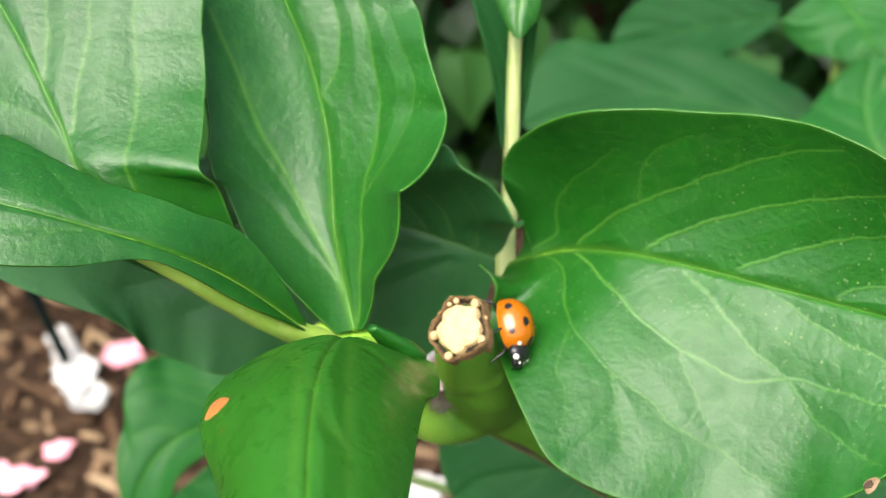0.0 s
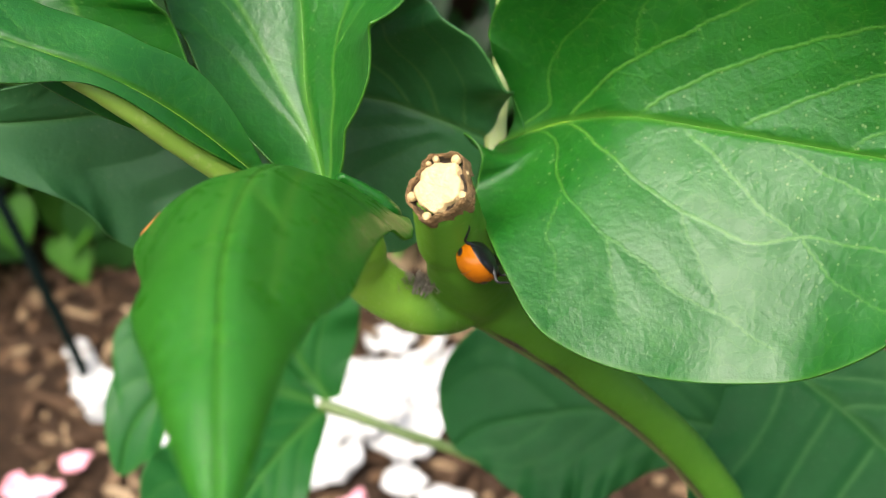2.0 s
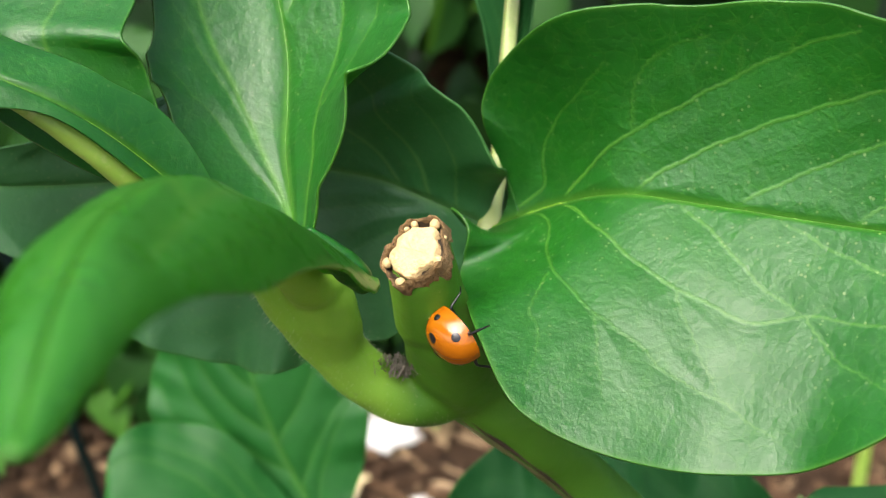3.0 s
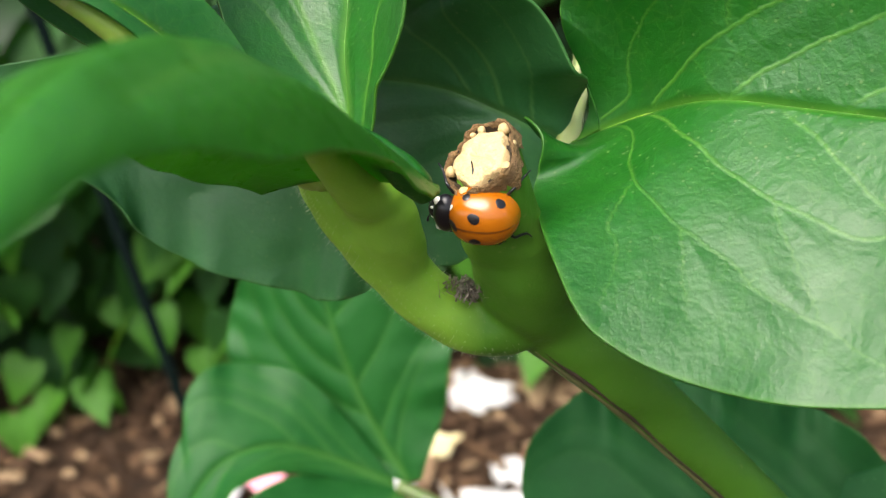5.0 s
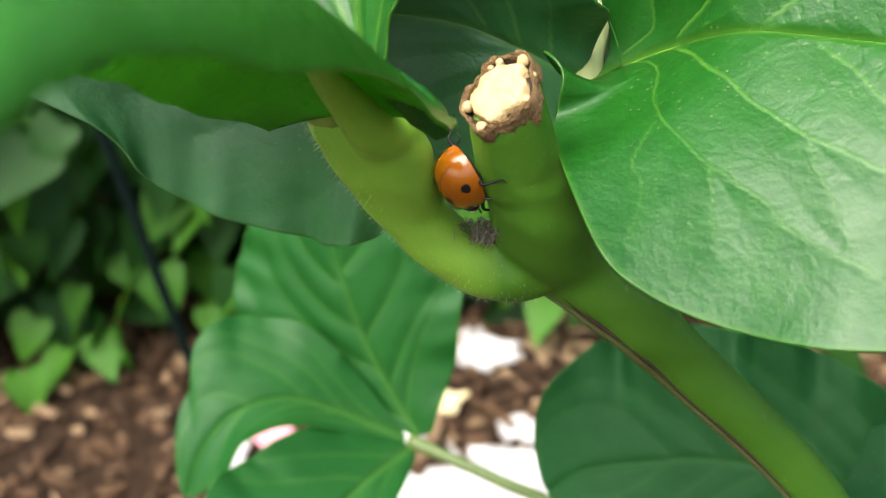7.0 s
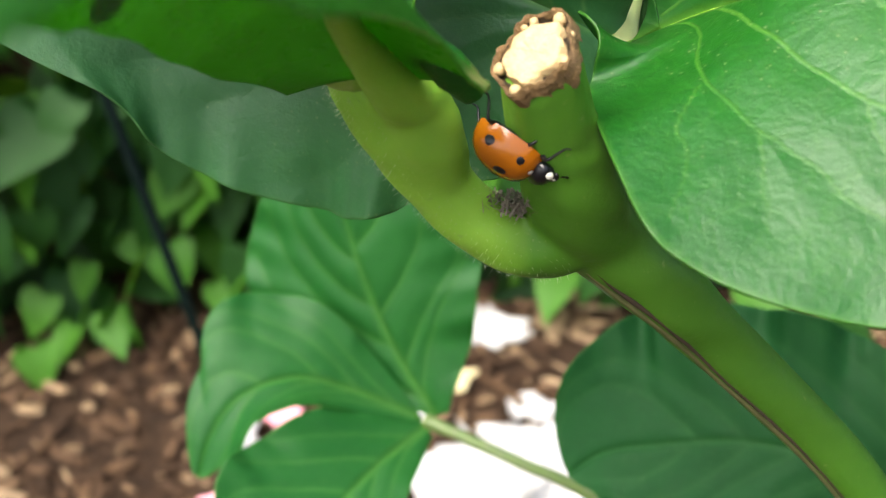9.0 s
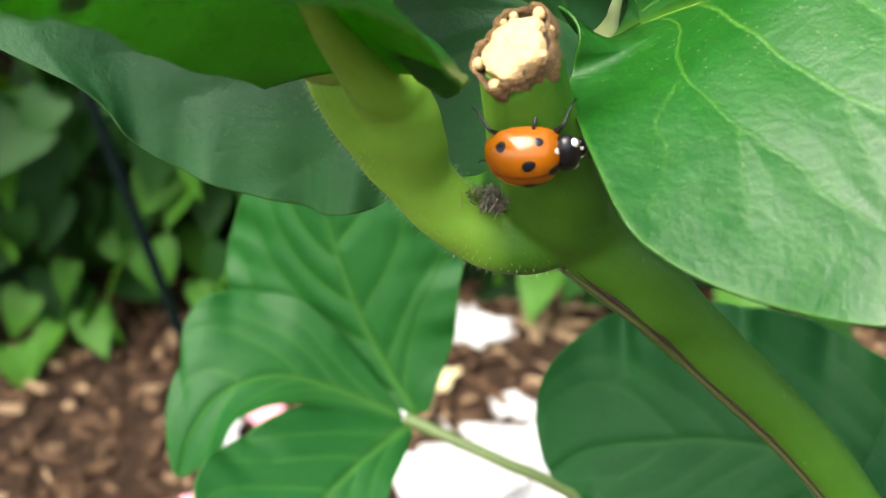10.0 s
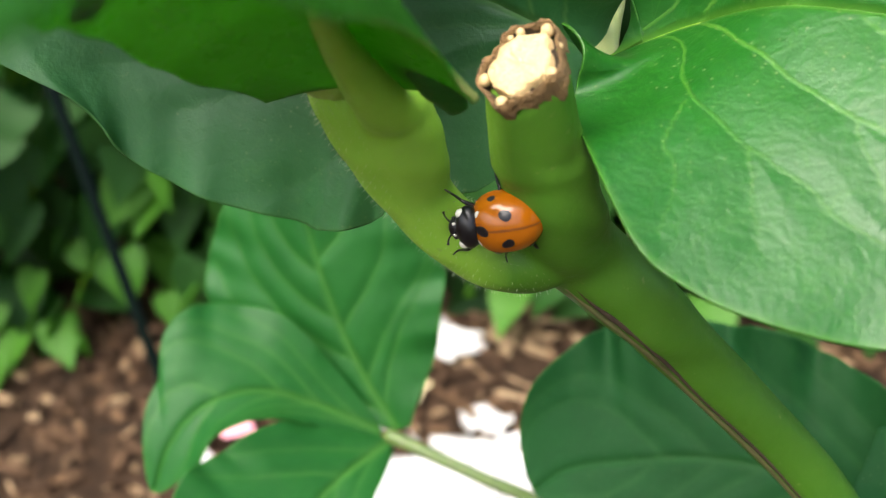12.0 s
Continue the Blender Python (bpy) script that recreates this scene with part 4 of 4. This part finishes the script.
def stump_points():
    down = unit(np.array((0.14, 0.86, -0.50)))
    gx = unit(CUT_X - down * (CUT_X @ down))
    gy = np.cross(gx, down)
    gy = gy if gy @ CUT_Y > 0 else -gy
    a = np.linspace(0, 2 * math.pi, 60, endpoint=False)[:, None]
    shape = np.array([corner(float(v)) for v in a[:, 0]])[:, None]
    lower = CUT + down * 0.15 + (gx * np.cos(a) + gy * np.sin(a)) * 0.059 - gx * 0.002
    upper = CUT - CUT_AXIS * 0.014 + (CUT_X * np.cos(a) + CUT_Y * np.sin(a)) * 0.0515 * shape
    return np.array([lower * (1 - e) + upper * e for e in np.linspace(0, 1, 14)])


def build_cut(plant):
    """The dry pruned end: pith, torn rind and a ring of bundles."""
    c, axis, sx, sy = CUT, CUT_AXIS, CUT_X, CUT_Y
    rnd = random.Random(21)

    rows = []
    for r, h in ((0.0512, -0.022), (0.0519, -0.014), (0.0522, -0.004), (0.0514, 0.006), (0.0490, 0.004), (0.0475, -0.004)):
        ring = []
        for k in range(60):
            a = 2 * math.pi * k / 60
            rr = r * corner(a) + rnd.uniform(-0.0012, 0.0012)
            ring.append(c + sx * rr * math.cos(a) + sy * rr * math.sin(a) + axis * (h + rnd.uniform(-0.0035, 0.0035) + (0.006 * math.sin(4 * a + 1) + 0.005 * math.sin(11 * a) if h < -0.02 else 0.003 * math.sin(7 * a))))
        rows.append(ring)
    verts = np.array(rows).reshape(-1, 3)
    cut = mesh_object("cut_end", to_world(verts), grid_faces(len(rows), 60, True), RIND, plant, "dry brown torn rind of the cut stem")
    rows = []
    for r, h in ((0.0398, -0.008), (0.0395, 0.003), (0.0375, 0.0065), (0.025, 0.0060), (0.013, 0.0055), (0.003, 0.0053)):
        ring = []
        for k in range(48):
            a = 2 * math.pi * k / 48
            rr = r * (1 + 0.06 * math.cos(5 * a + 2.2) + 0.04 * math.cos(8 * a) + rnd.uniform(-0.03, 0.03))
            ring.append(c + sx * rr * math.cos(a) + sy * rr * math.sin(a) + axis * (h + rnd.uniform(-0.0016, 0.0016)))
        rows.append(ring)
    pith = mesh_object("pith", to_world(np.array(rows).reshape(-1, 3)), grid_faces(len(rows), 48, True) + [tuple(5 * 48 + k for k in range(48))], PITH, plant, "cream dry pith")
    rows = []
    for r, h in ((0.0480, 0.000), (0.0465, -0.012), (0.0415, -0.016), (0.0380, -0.004)):
        rows.append([c + (sx * math.cos(2 * math.pi * k / 60) + sy * math.sin(2 * math.pi * k / 60)) * r * corner(2 * math.pi * k / 60) * rnd.uniform(0.97, 1.02) + axis * (h + rnd.uniform(-0.002, 0.002)) for k in range(60)])
    made = [pith, mesh_object("crevice", to_world(np.array(rows).reshape(-1, 3)), grid_faces(len(rows), 60, True), SCAR, plant, "dark crevice round the pith")]
    for k, (deg, size) in enumerate(((55, 0.0082), (100, 0.0058), (116, 0.0044), (188, 0.0078), (247, 0.0078), (331, 0.0082), (15, 0.0038))):
        a = math.radians(deg)
        m = c + (sx * math.cos(a) + sy * math.sin(a)) * 0.0490 - axis * 0.001
        verts = []
        for i in range(7):
            th = math.pi * i / 6
            for j in range(10):
                ph = 2 * math.pi * j / 10
                rr = size * (1 + 0.12 * rnd.uniform(-1, 1))
                verts.append(m + rr * (math.sin(th) * (math.cos(ph) * sx + math.sin(ph) * sy) + math.cos(th) * axis))
        made.append(mesh_object("pith_knob", to_world(verts), grid_faces(7, 10, True), BUNDLE, plant))
    for ob in made:
        at = ob.matrix_world.translation.copy()
        ob.parent = cut
        bpy.context.view_layer.update()
        ob.matrix_basis = Matrix.Translation(at - cut.matrix_world.translation)


def build_second_shoot(plant):
    """The shoot with the two broad leaves, which leaves the same stem behind the fork."""
    tube("shoot", [(0.165, 2.24, 0.65), (0.148, 2.220, 0.449), (0.140, 2.20, 0.275), (0.134, 2.18, 0.126), (0.120, 2.14, -0.035), (0.160, 2.18, -0.13), (0.20, 2.22, -0.24), (0.20, 2.21, -0.35)], [0.013, 0.014, 0.0145, 0.017, 0.024, 0.026, 0.030, 0.032], WAN, plant, "pale whitish-green ribbed upright shoot", sides=16, steps=80, ridges=4, depth=0.08)
    broad = leaf(RIGHT_LEAF, plant, LEAF, "broad glossy green leaf with pale veins and specks", 520, 180, puff=0.014, ruffle=0.006, waves=7, seed=1, vein_width=0.0017, lines=RIGHT_VEINS, faint=0.72)
    patch(broad, (0.605, 1.578, -0.342), NIBBLE, (0.015, 0.011), "brown nibbled spot", 0.3, 0.003, 2)
    patch(broad, (0.600, 1.582, -0.338), SCAR, (0.009, 0.007), "dark hole", 0.0, 0.005, 5)
    leaf(SHEATH_LEAF, plant, LEAF_SHADE, "narrow dark leaf clasping the shoot", 60, 14, 4, 1.2, 0.008, 0.003, 5, seed=7)
    leaf(FLAP_LEAF, plant, LEAF, "small pale leaf tip bent over the shoot", 40, 12, 3, 1.2, 0.008, 0.003, 5, seed=8, faint=0.4)
    leaf(BROAD_LEAF, plant, LEAF_BLUE, "broad dull dark green leaf behind the shoot", 280, 90, puff=0.016, ruffle=0.010, waves=8, seed=6, vein_width=0.0024, lines=BROAD_VEINS, faint=0.7)


def build_low_shoot(plant):
    """Leaves lower in the same clump."""
    tube("low_shoot", [(-0.42, 3.81, -0.69), (-0.28, 3.79, -0.735), (-0.12, 3.78, -0.79), (0.05, 3.80, -0.85), (0.30, 3.86, -0.98), (0.60, 4.0, -1.25), (0.85, 4.2, -1.6), (1.05, 4.6, -2.2), (1.2, 5.2, -3.1), (1.25, 6.0, -4.2)], [0.024, 0.018, 0.017, 0.018, 0.020, 0.025, 0.032, 0.036, 0.04, 0.045], DULL, plant, "dull olive low shoot", sides=10, steps=70)
    tube("petiole", [(1.0, 3.2, -0.76), (1.10, 3.19, -0.88), (1.09, 3.15, -1.10), (1.02, 3.10, -1.30), (0.99, 3.06, -1.34)], [0.02, 0.024, 0.026, 0.028, 0.02], DULL, plant, sides=10)
    for shape, s in ((LOW_LEAF_A, 11), (LOW_LEAF_B, 12), (LOW_LEAF_C, 13), (LOW_LEAF_D, 14)):
        leaf(shape, plant, LEAF_LOW if s < 14 else LEAF_SHADE, "mid-green leaf low in the clump", 150, 44, 4 if s < 14 else 6, 1.3, 0.026 if s == 11 else 0.016, 0.012 if s < 14 else 0.030, 6 if s < 14 else 9, seed=s, vein_width=0.0055, rib=0.011, faint=0.48)
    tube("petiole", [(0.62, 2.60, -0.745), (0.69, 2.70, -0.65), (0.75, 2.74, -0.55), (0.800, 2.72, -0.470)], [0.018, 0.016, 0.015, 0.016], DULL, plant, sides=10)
    leaf(LOW_LEAF_E, plant, LEAF_SHADE, "shaded leaf with pale branching veins", 150, 44, 4, 1.0, 0.03, 0.012, 5, seed=19, vein_width=0.007, rib=0.012)


def build_back_peony():
    foot = to_world([(2.1, 8.0, -3.5)])[0]
    foot[2] = 0.0
    plant = thing("peony_plant", foot, "peony with broad leaves in the shade behind", "plant", "peony plants")
    inv = np.linalg.inv(np.array(PLAN)[:3, :3])
    low = inv @ (foot - np.array(PLAN)[:3, 3])
    path = [(2.06, 5.6, 1.3), (2.05, 5.7, 0.9), (2.05, 5.85, 0.5), (2.05, 6.1, 0.1)]
    path += [tuple(np.array(path[-1]) * (1 - k) + low * k) for k in (0.1, 0.25, 0.5, 0.75, 1.0)]
    tube("stem", path, [0.03, 0.032, 0.034, 0.036, 0.04, 0.045, 0.05, 0.055, 0.06], PALE, plant, sides=10, steps=60)
    # the first two have their shade in the leaf colour
    for shape, s, mt in ((BACK_LEAF_A, 15, LEAF_SHADE), (BACK_LEAF_B, 16, LEAF_SHADE), (BACK_LEAF_C, 17, LEAF_LOW), (BACK_LEAF_D, 18, LEAF_LOW)):
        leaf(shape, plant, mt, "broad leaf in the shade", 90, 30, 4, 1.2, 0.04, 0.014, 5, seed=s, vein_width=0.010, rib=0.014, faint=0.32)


# ---- ladybird ----
def dome_point(x, a, side, grow=1.0):
    """A point of the wing cases: x from -1 (tail) to 1 (front), a from 0 (seam) to 1 (rim)."""
    wide = math.sqrt(max(0.0, 1 - abs(x) ** (2.1 if x < 0 else 2.9)))
    ang = a * math.pi / 2
    y = 2.18 * wide * math.sin(ang) ** 0.92
    z = 2.45 * wide ** 0.85 * math.cos(ang) ** 0.80
    return np.array((2.56 * x, side * (y + 0.001) * grow, z * grow)) * 0.001


def local_part(name, verts, faces, material, parent, label="", at=(0, 0, 0), smooth=True):
    me = bpy.data.meshes.new(name)
    me.from_pydata([tuple(0.95 * (np.asarray(p) - np.asarray(at))) for p in verts], [], faces)
    me.materials.append(material)
    if smooth:
        me.polygons.foreach_set("use_smooth", [True] * len(me.polygons))
    ob = new(name, me)
    ob.parent = parent
    ob.location = tuple(0.95 * np.asarray(at))
    if label:
        tagged(ob, label)
    return ob


def blob(centre, size, rows=12, cols=18, flat_below=1.0):
    verts = []
    for i in range(rows + 1):
        th = math.pi * i / rows
        for j in range(cols):
            ph = 2 * math.pi * j / cols
            z = math.cos(th)
            verts.append((centre[0] + size[0] * math.sin(th) * math.cos(ph), centre[1] + size[1] * math.sin(th) * math.sin(ph), centre[2] + size[2] * (z if z > 0 else z * flat_below)))
    return np.array(verts), grid_faces(rows + 1, cols, True)


def spot_patch(x0, a0, side, rx, ry, grow=1.03, sides=18, rings=3):
    """A black patch lying on a wing case, rx long and ry wide in millimetres."""
    verts, faces = [dome_point(x0, a0, side, grow)], []
    for r in range(1, rings + 1):
        for k in range(sides):
            t = 2 * math.pi * k / sides
            w = 1 + 0.10 * math.sin(2 * t + 3 * x0 + a0) + 0.05 * math.sin(3 * t)
            x = x0 + rx / 2.6 * math.cos(t) * w * r / rings
            a = a0 + ry / 3.0 * math.sin(t) * w * r / rings
            s = side if a >= 0 else -side
            verts.append(dome_point(max(-0.99, min(0.99, x)), min(abs(a), 1.0), s, grow if r < rings else grow - 0.012))
    faces += [(0, 1 + k, 1 + (k + 1) % sides) for k in range(sides)]
    for r in range(rings - 1):
        b = 1 + r * sides
        faces += [(b + k, b + sides + k, b + sides + (k + 1) % sides, b + (k + 1) % sides) for k in range(sides)]
    return verts, faces


def build_ladybird():
    bug = thing("ladybird", (0, 0, 0), "orange seven-spotted ladybird with black and white head, crawling", "ladybird")
    for side in (-1, 1):
        xs = -np.cos(np.linspace(0.0, math.pi, 34))
        verts = [dome_point(x, a, side) for x in xs for a in np.linspace(0, 1, 18)]
        wing = local_part("wing_case", verts, [q if side > 0 else q[::-1] for q in grid_faces(34, 18)], ELYTRA, bug, "glossy orange wing case with black spots")
        for x0, a0, rx, ry in ((0.40, 0.74, 0.26, 0.26), (0.12, 0.28, 0.42, 0.36), (-0.54, 0.70, 0.36, 0.32)):
            v, f = spot_patch(x0, a0, side, rx, ry)
            local_part("spot", v, f, BLACK, wing, "black spot")
        v, f = spot_patch(0.86, 0.52, side, 0.22, 0.30, 1.012)
        local_part("pale_mark", v, f, WHITE_SPOT, wing, "cream mark")
    xs = np.linspace(-0.97, 0.72, 30)
    rim = [dome_point(x, a, side, 1.006) for x in xs for a, side in ((0.020, -1), (0.0, 1), (0.020, 1))]
    local_part("seam", rim, grid_faces(30, 3), SEAM, bug, "thin brown seam between the wing cases")
    v, f = spot_patch(0.78, 0.0, 1, 0.42, 0.42, 1.02)
    local_part("spot", v, f, BLACK, bug, "black spot across the seam")
    v, f = blob((0, 0, 0.0001), (0.00245, 0.0020, 0.0006))
    local_part("belly", v, f, BLACK, bug, "black belly")
    # pronotum and head
    v, f = blob((0.00270, 0, 0.00045), (0.00098, 0.00155, 0.00108), flat_below=0.6)
    pro = local_part("pronotum", v, f, BLACK, bug, "black neck shield with white corners")
    for side in (-1, 1):
        v, f = blob((0.00318, side * 0.00106, 0.00066), (0.00036, 0.00036, 0.00030), 8, 12)
        local_part("white_corner", v, f, WHITE_SPOT, pro, "white corner patch")
    v, f = blob((0.00350, 0, 0.00020), (0.00062, 0.00078, 0.00055), 10, 16)
    head = local_part("head", v, f, BLACK, bug, "small black head")
    for side in (-1, 1):
        v, f = blob((0.00370, side * 0.00038, 0.00056), (0.00016, 0.00014, 0.00012), 6, 10)
        local_part("pale_mark", v, f, WHITE_SPOT, head, "cream mark")
        v, f = blob((0.00366, side * 0.00068, 0.00028), (0.00018, 0.00016, 0.00018), 6, 10)
        local_part("eye", v, f, BLACK, head)
        pts = tube_points([(0.0039, side * 0.0004, 0.0002), (0.0042, side * 0.0008, 0.0001), (0.0043, side * 0.0012, 0.0001)], [0.00007, 0.00006, 0.00010], sides=6, steps=9)
        local_part("antenna", pts.reshape(-1, 3), grid_faces(9, 6, True), BLACK, head)
    legs = []
    for x, turn, reach in ((0.0018, 40, 0.92), (0.0005, 5, 0.92), (-0.0010, -38, 1.0)):
        for side in (-1, 1):
            d = np.array((math.sin(radians(turn)), side * math.cos(radians(turn)), 0))
            hip = np.array((x, side * 0.0009, -0.0002))
            knee = hip + d * 0.0015 * reach + np.array((0, 0, 0.00025))
            foot = knee + d * 0.0008 * reach + np.array((0.0002 * np.sign(turn), 0, -0.00115))
            toe = foot + d * 0.0005 + np.array((0, 0, -0.0001))
            pts = tube_points([hip, (hip + knee) / 2, knee, (knee + foot) / 2, foot, toe], [0.00022, 0.00020, 0.00012, 0.00010, 0.00007, 0.00005], sides=8, steps=24)
            legs.append(local_part("leg", pts.reshape(-1, 3), grid_faces(24, 8, True), BLACK, bug, "thin black leg", at=tuple(hip)))
    return bug, legs


# seconds; place in the bush's frame; heading and back's direction there
BUG_ROWS = [
    (0.0, (0.110, 1.860, -0.131), (0.18, -0.31, -0.93), (0.87, -0.40, 0.30)),
    (0.2, (0.107, 1.850, -0.156), (0.17, -0.31, -0.94), (0.96, -0.15, 0.22)),
    (0.5, (0.104, 1.801, -0.181), (-0.11, 0.00, -0.99), (0.18, -0.98, -0.02)),
    (0.6, (0.105, 1.810, -0.181), (-0.07, 0.15, -0.99), (-0.64, -0.76, -0.07)),
    (0.8, (0.080, 1.832, -0.210), (0.43, 0.31, -0.85), (-0.87, -0.11, -0.48)),
    (1.0, (0.100, 1.847, -0.236), (0.42, 0.07, -0.91), (-0.89, 0.22, -0.40)),
    (1.2, (0.120, 1.854, -0.251), (0.56, 0.42, -0.72), (-0.82, 0.16, -0.55)),
    (1.5, (0.096, 1.871, -0.234), (0.18, 0.98, -0.04), (-0.87, 0.14, -0.48)),
    (1.8, (0.128, 1.870, -0.229), (0.34, 0.88, 0.33), (-0.88, 0.42, -0.21)),
    (2.0, (0.096, 1.871, -0.232), (0.11, 0.96, 0.27), (-0.79, 0.25, -0.57)),
    (2.5, (0.097, 1.848, -0.232), (-0.20, 0.65, 0.74), (-0.91, 0.17, -0.39)),
    (2.8, (0.087, 1.838, -0.225), (-0.60, 0.52, 0.61), (-0.78, -0.19, -0.60)),
    (3.1, (0.095, 1.841, -0.242), (-0.64, 0.47, 0.61), (-0.76, -0.27, -0.59)),
    (3.5, (0.089, 1.830, -0.233), (-0.68, 0.39, 0.62), (-0.73, -0.35, -0.59)),
    (3.7, (0.071, 1.821, -0.220), (-0.76, 0.35, 0.55), (-0.64, -0.51, -0.57)),
    (5.3, (0.034, 1.817, -0.194), (-0.99, 0.05, -0.15), (0.08, -0.68, -0.73)),
    (5.5, (0.041, 1.818, -0.199), (-0.90, 0.28, -0.32), (0.04, -0.70, -0.71)),
    (5.7, (0.031, 1.836, -0.202), (-0.74, 0.56, -0.37), (-0.03, -0.58, -0.81)),
    (6.0, (0.011, 1.851, -0.217), (-0.26, 0.90, -0.36), (-0.20, -0.41, -0.89)),
    (6.3, (-0.001, 1.869, -0.221), (-0.43, 0.90, -0.00), (-0.52, -0.25, -0.82)),
    (6.5, (-0.009, 1.886, -0.218), (-0.38, 0.89, 0.24), (-0.75, -0.15, -0.65)),
    (6.8, (-0.016, 1.894, -0.211), (-0.29, 0.96, 0.03), (-0.87, -0.25, -0.42)),
    (7.0, (-0.020, 1.903, -0.211), (-0.01, 0.95, -0.31), (-0.78, -0.20, -0.59)),
    (7.2, (-0.022, 1.910, -0.213), (0.02, 0.94, -0.34), (-0.73, -0.21, -0.64)),
    (8.8, (-0.015, 1.903, -0.212), (0.70, 0.21, -0.68), (-0.68, -0.09, -0.73)),
    (9.0, (-0.002, 1.884, -0.214), (0.82, 0.28, -0.50), (-0.50, -0.09, -0.86)),
    (9.2, (-0.003, 1.873, -0.215), (0.89, 0.32, -0.32), (-0.28, -0.17, -0.95)),
    (9.5, (0.012, 1.865, -0.221), (0.94, 0.32, -0.12), (-0.01, -0.33, -0.95)),
    (9.8, (0.034, 1.861, -0.232), (0.98, 0.19, 0.03), (0.11, -0.45, -0.89)),
    (10.0, (0.040, 1.862, -0.232), (0.99, 0.04, 0.11), (0.12, -0.47, -0.87)),
    (10.2, (0.034, 1.859, -0.241), (0.92, 0.37, -0.13), (0.17, -0.67, -0.72)),
    (10.4, (0.033, 1.868, -0.238), (0.71, 0.68, -0.21), (0.20, -0.47, -0.86)),
    (10.6, (0.038, 1.879, -0.240), (0.52, 0.75, -0.40), (0.06, -0.50, -0.86)),
    (10.8, (0.035, 1.898, -0.262), (0.29, 0.74, -0.61), (-0.16, -0.59, -0.79)),
    (11.0, (0.037, 1.902, -0.261), (-0.18, 0.70, -0.69), (-0.02, -0.70, -0.71)),
    (11.2, (0.038, 1.912, -0.265), (-0.55, 0.51, -0.66), (0.15, -0.72, -0.68)),
    (11.4, (0.031, 1.915, -0.262), (-0.80, 0.34, -0.49), (0.14, -0.70, -0.70)),
    (11.6, (0.019, 1.925, -0.262), (-0.82, 0.20, -0.54), (0.25, -0.72, -0.65)),
    (11.8, (0.012, 1.941, -0.270), (-0.89, 0.12, -0.44), (0.19, -0.78, -0.60)),
    (12.0, (0.014, 1.956, -0.282), (-0.97, -0.09, -0.22), (0.17, -0.89, -0.42)),
]


def motions():
    rows = []
    for t, at, ahead, top in BUG_ROWS:
        f = (PLAN.to_3x3() @ Vector(ahead)).normalized()
        u = PLAN.to_3x3() @ Vector(top)
        u = (u - f * u.dot(f)).normalized()
        s = u.cross(f)
        m = Matrix((f, s, u)).transposed().to_4x4()
        m.translation = place(at)
        rows.append((t, m))
    walk(ladybird, rows)
    times = [round(0.2 * k, 1) for k in range(61)]
    for k, leg in enumerate(ladybird_legs):
        hip = leg.location.copy()
        phase = 0.0 if k in (0, 3, 4) else math.pi
        walk(leg, [(t, pose(*hip, 7 * math.sin(7.5 * t + phase + 1.0), 0, 14 * math.sin(7.5 * t + phase))) for t in times])


build_ground()
build_mulch()
build_petals()
build_wood_chips()
build_ivy()
build_stake()
build_cut_peony()
build_back_peony()
ladybird, ladybird_legs = build_ladybird()
motions()
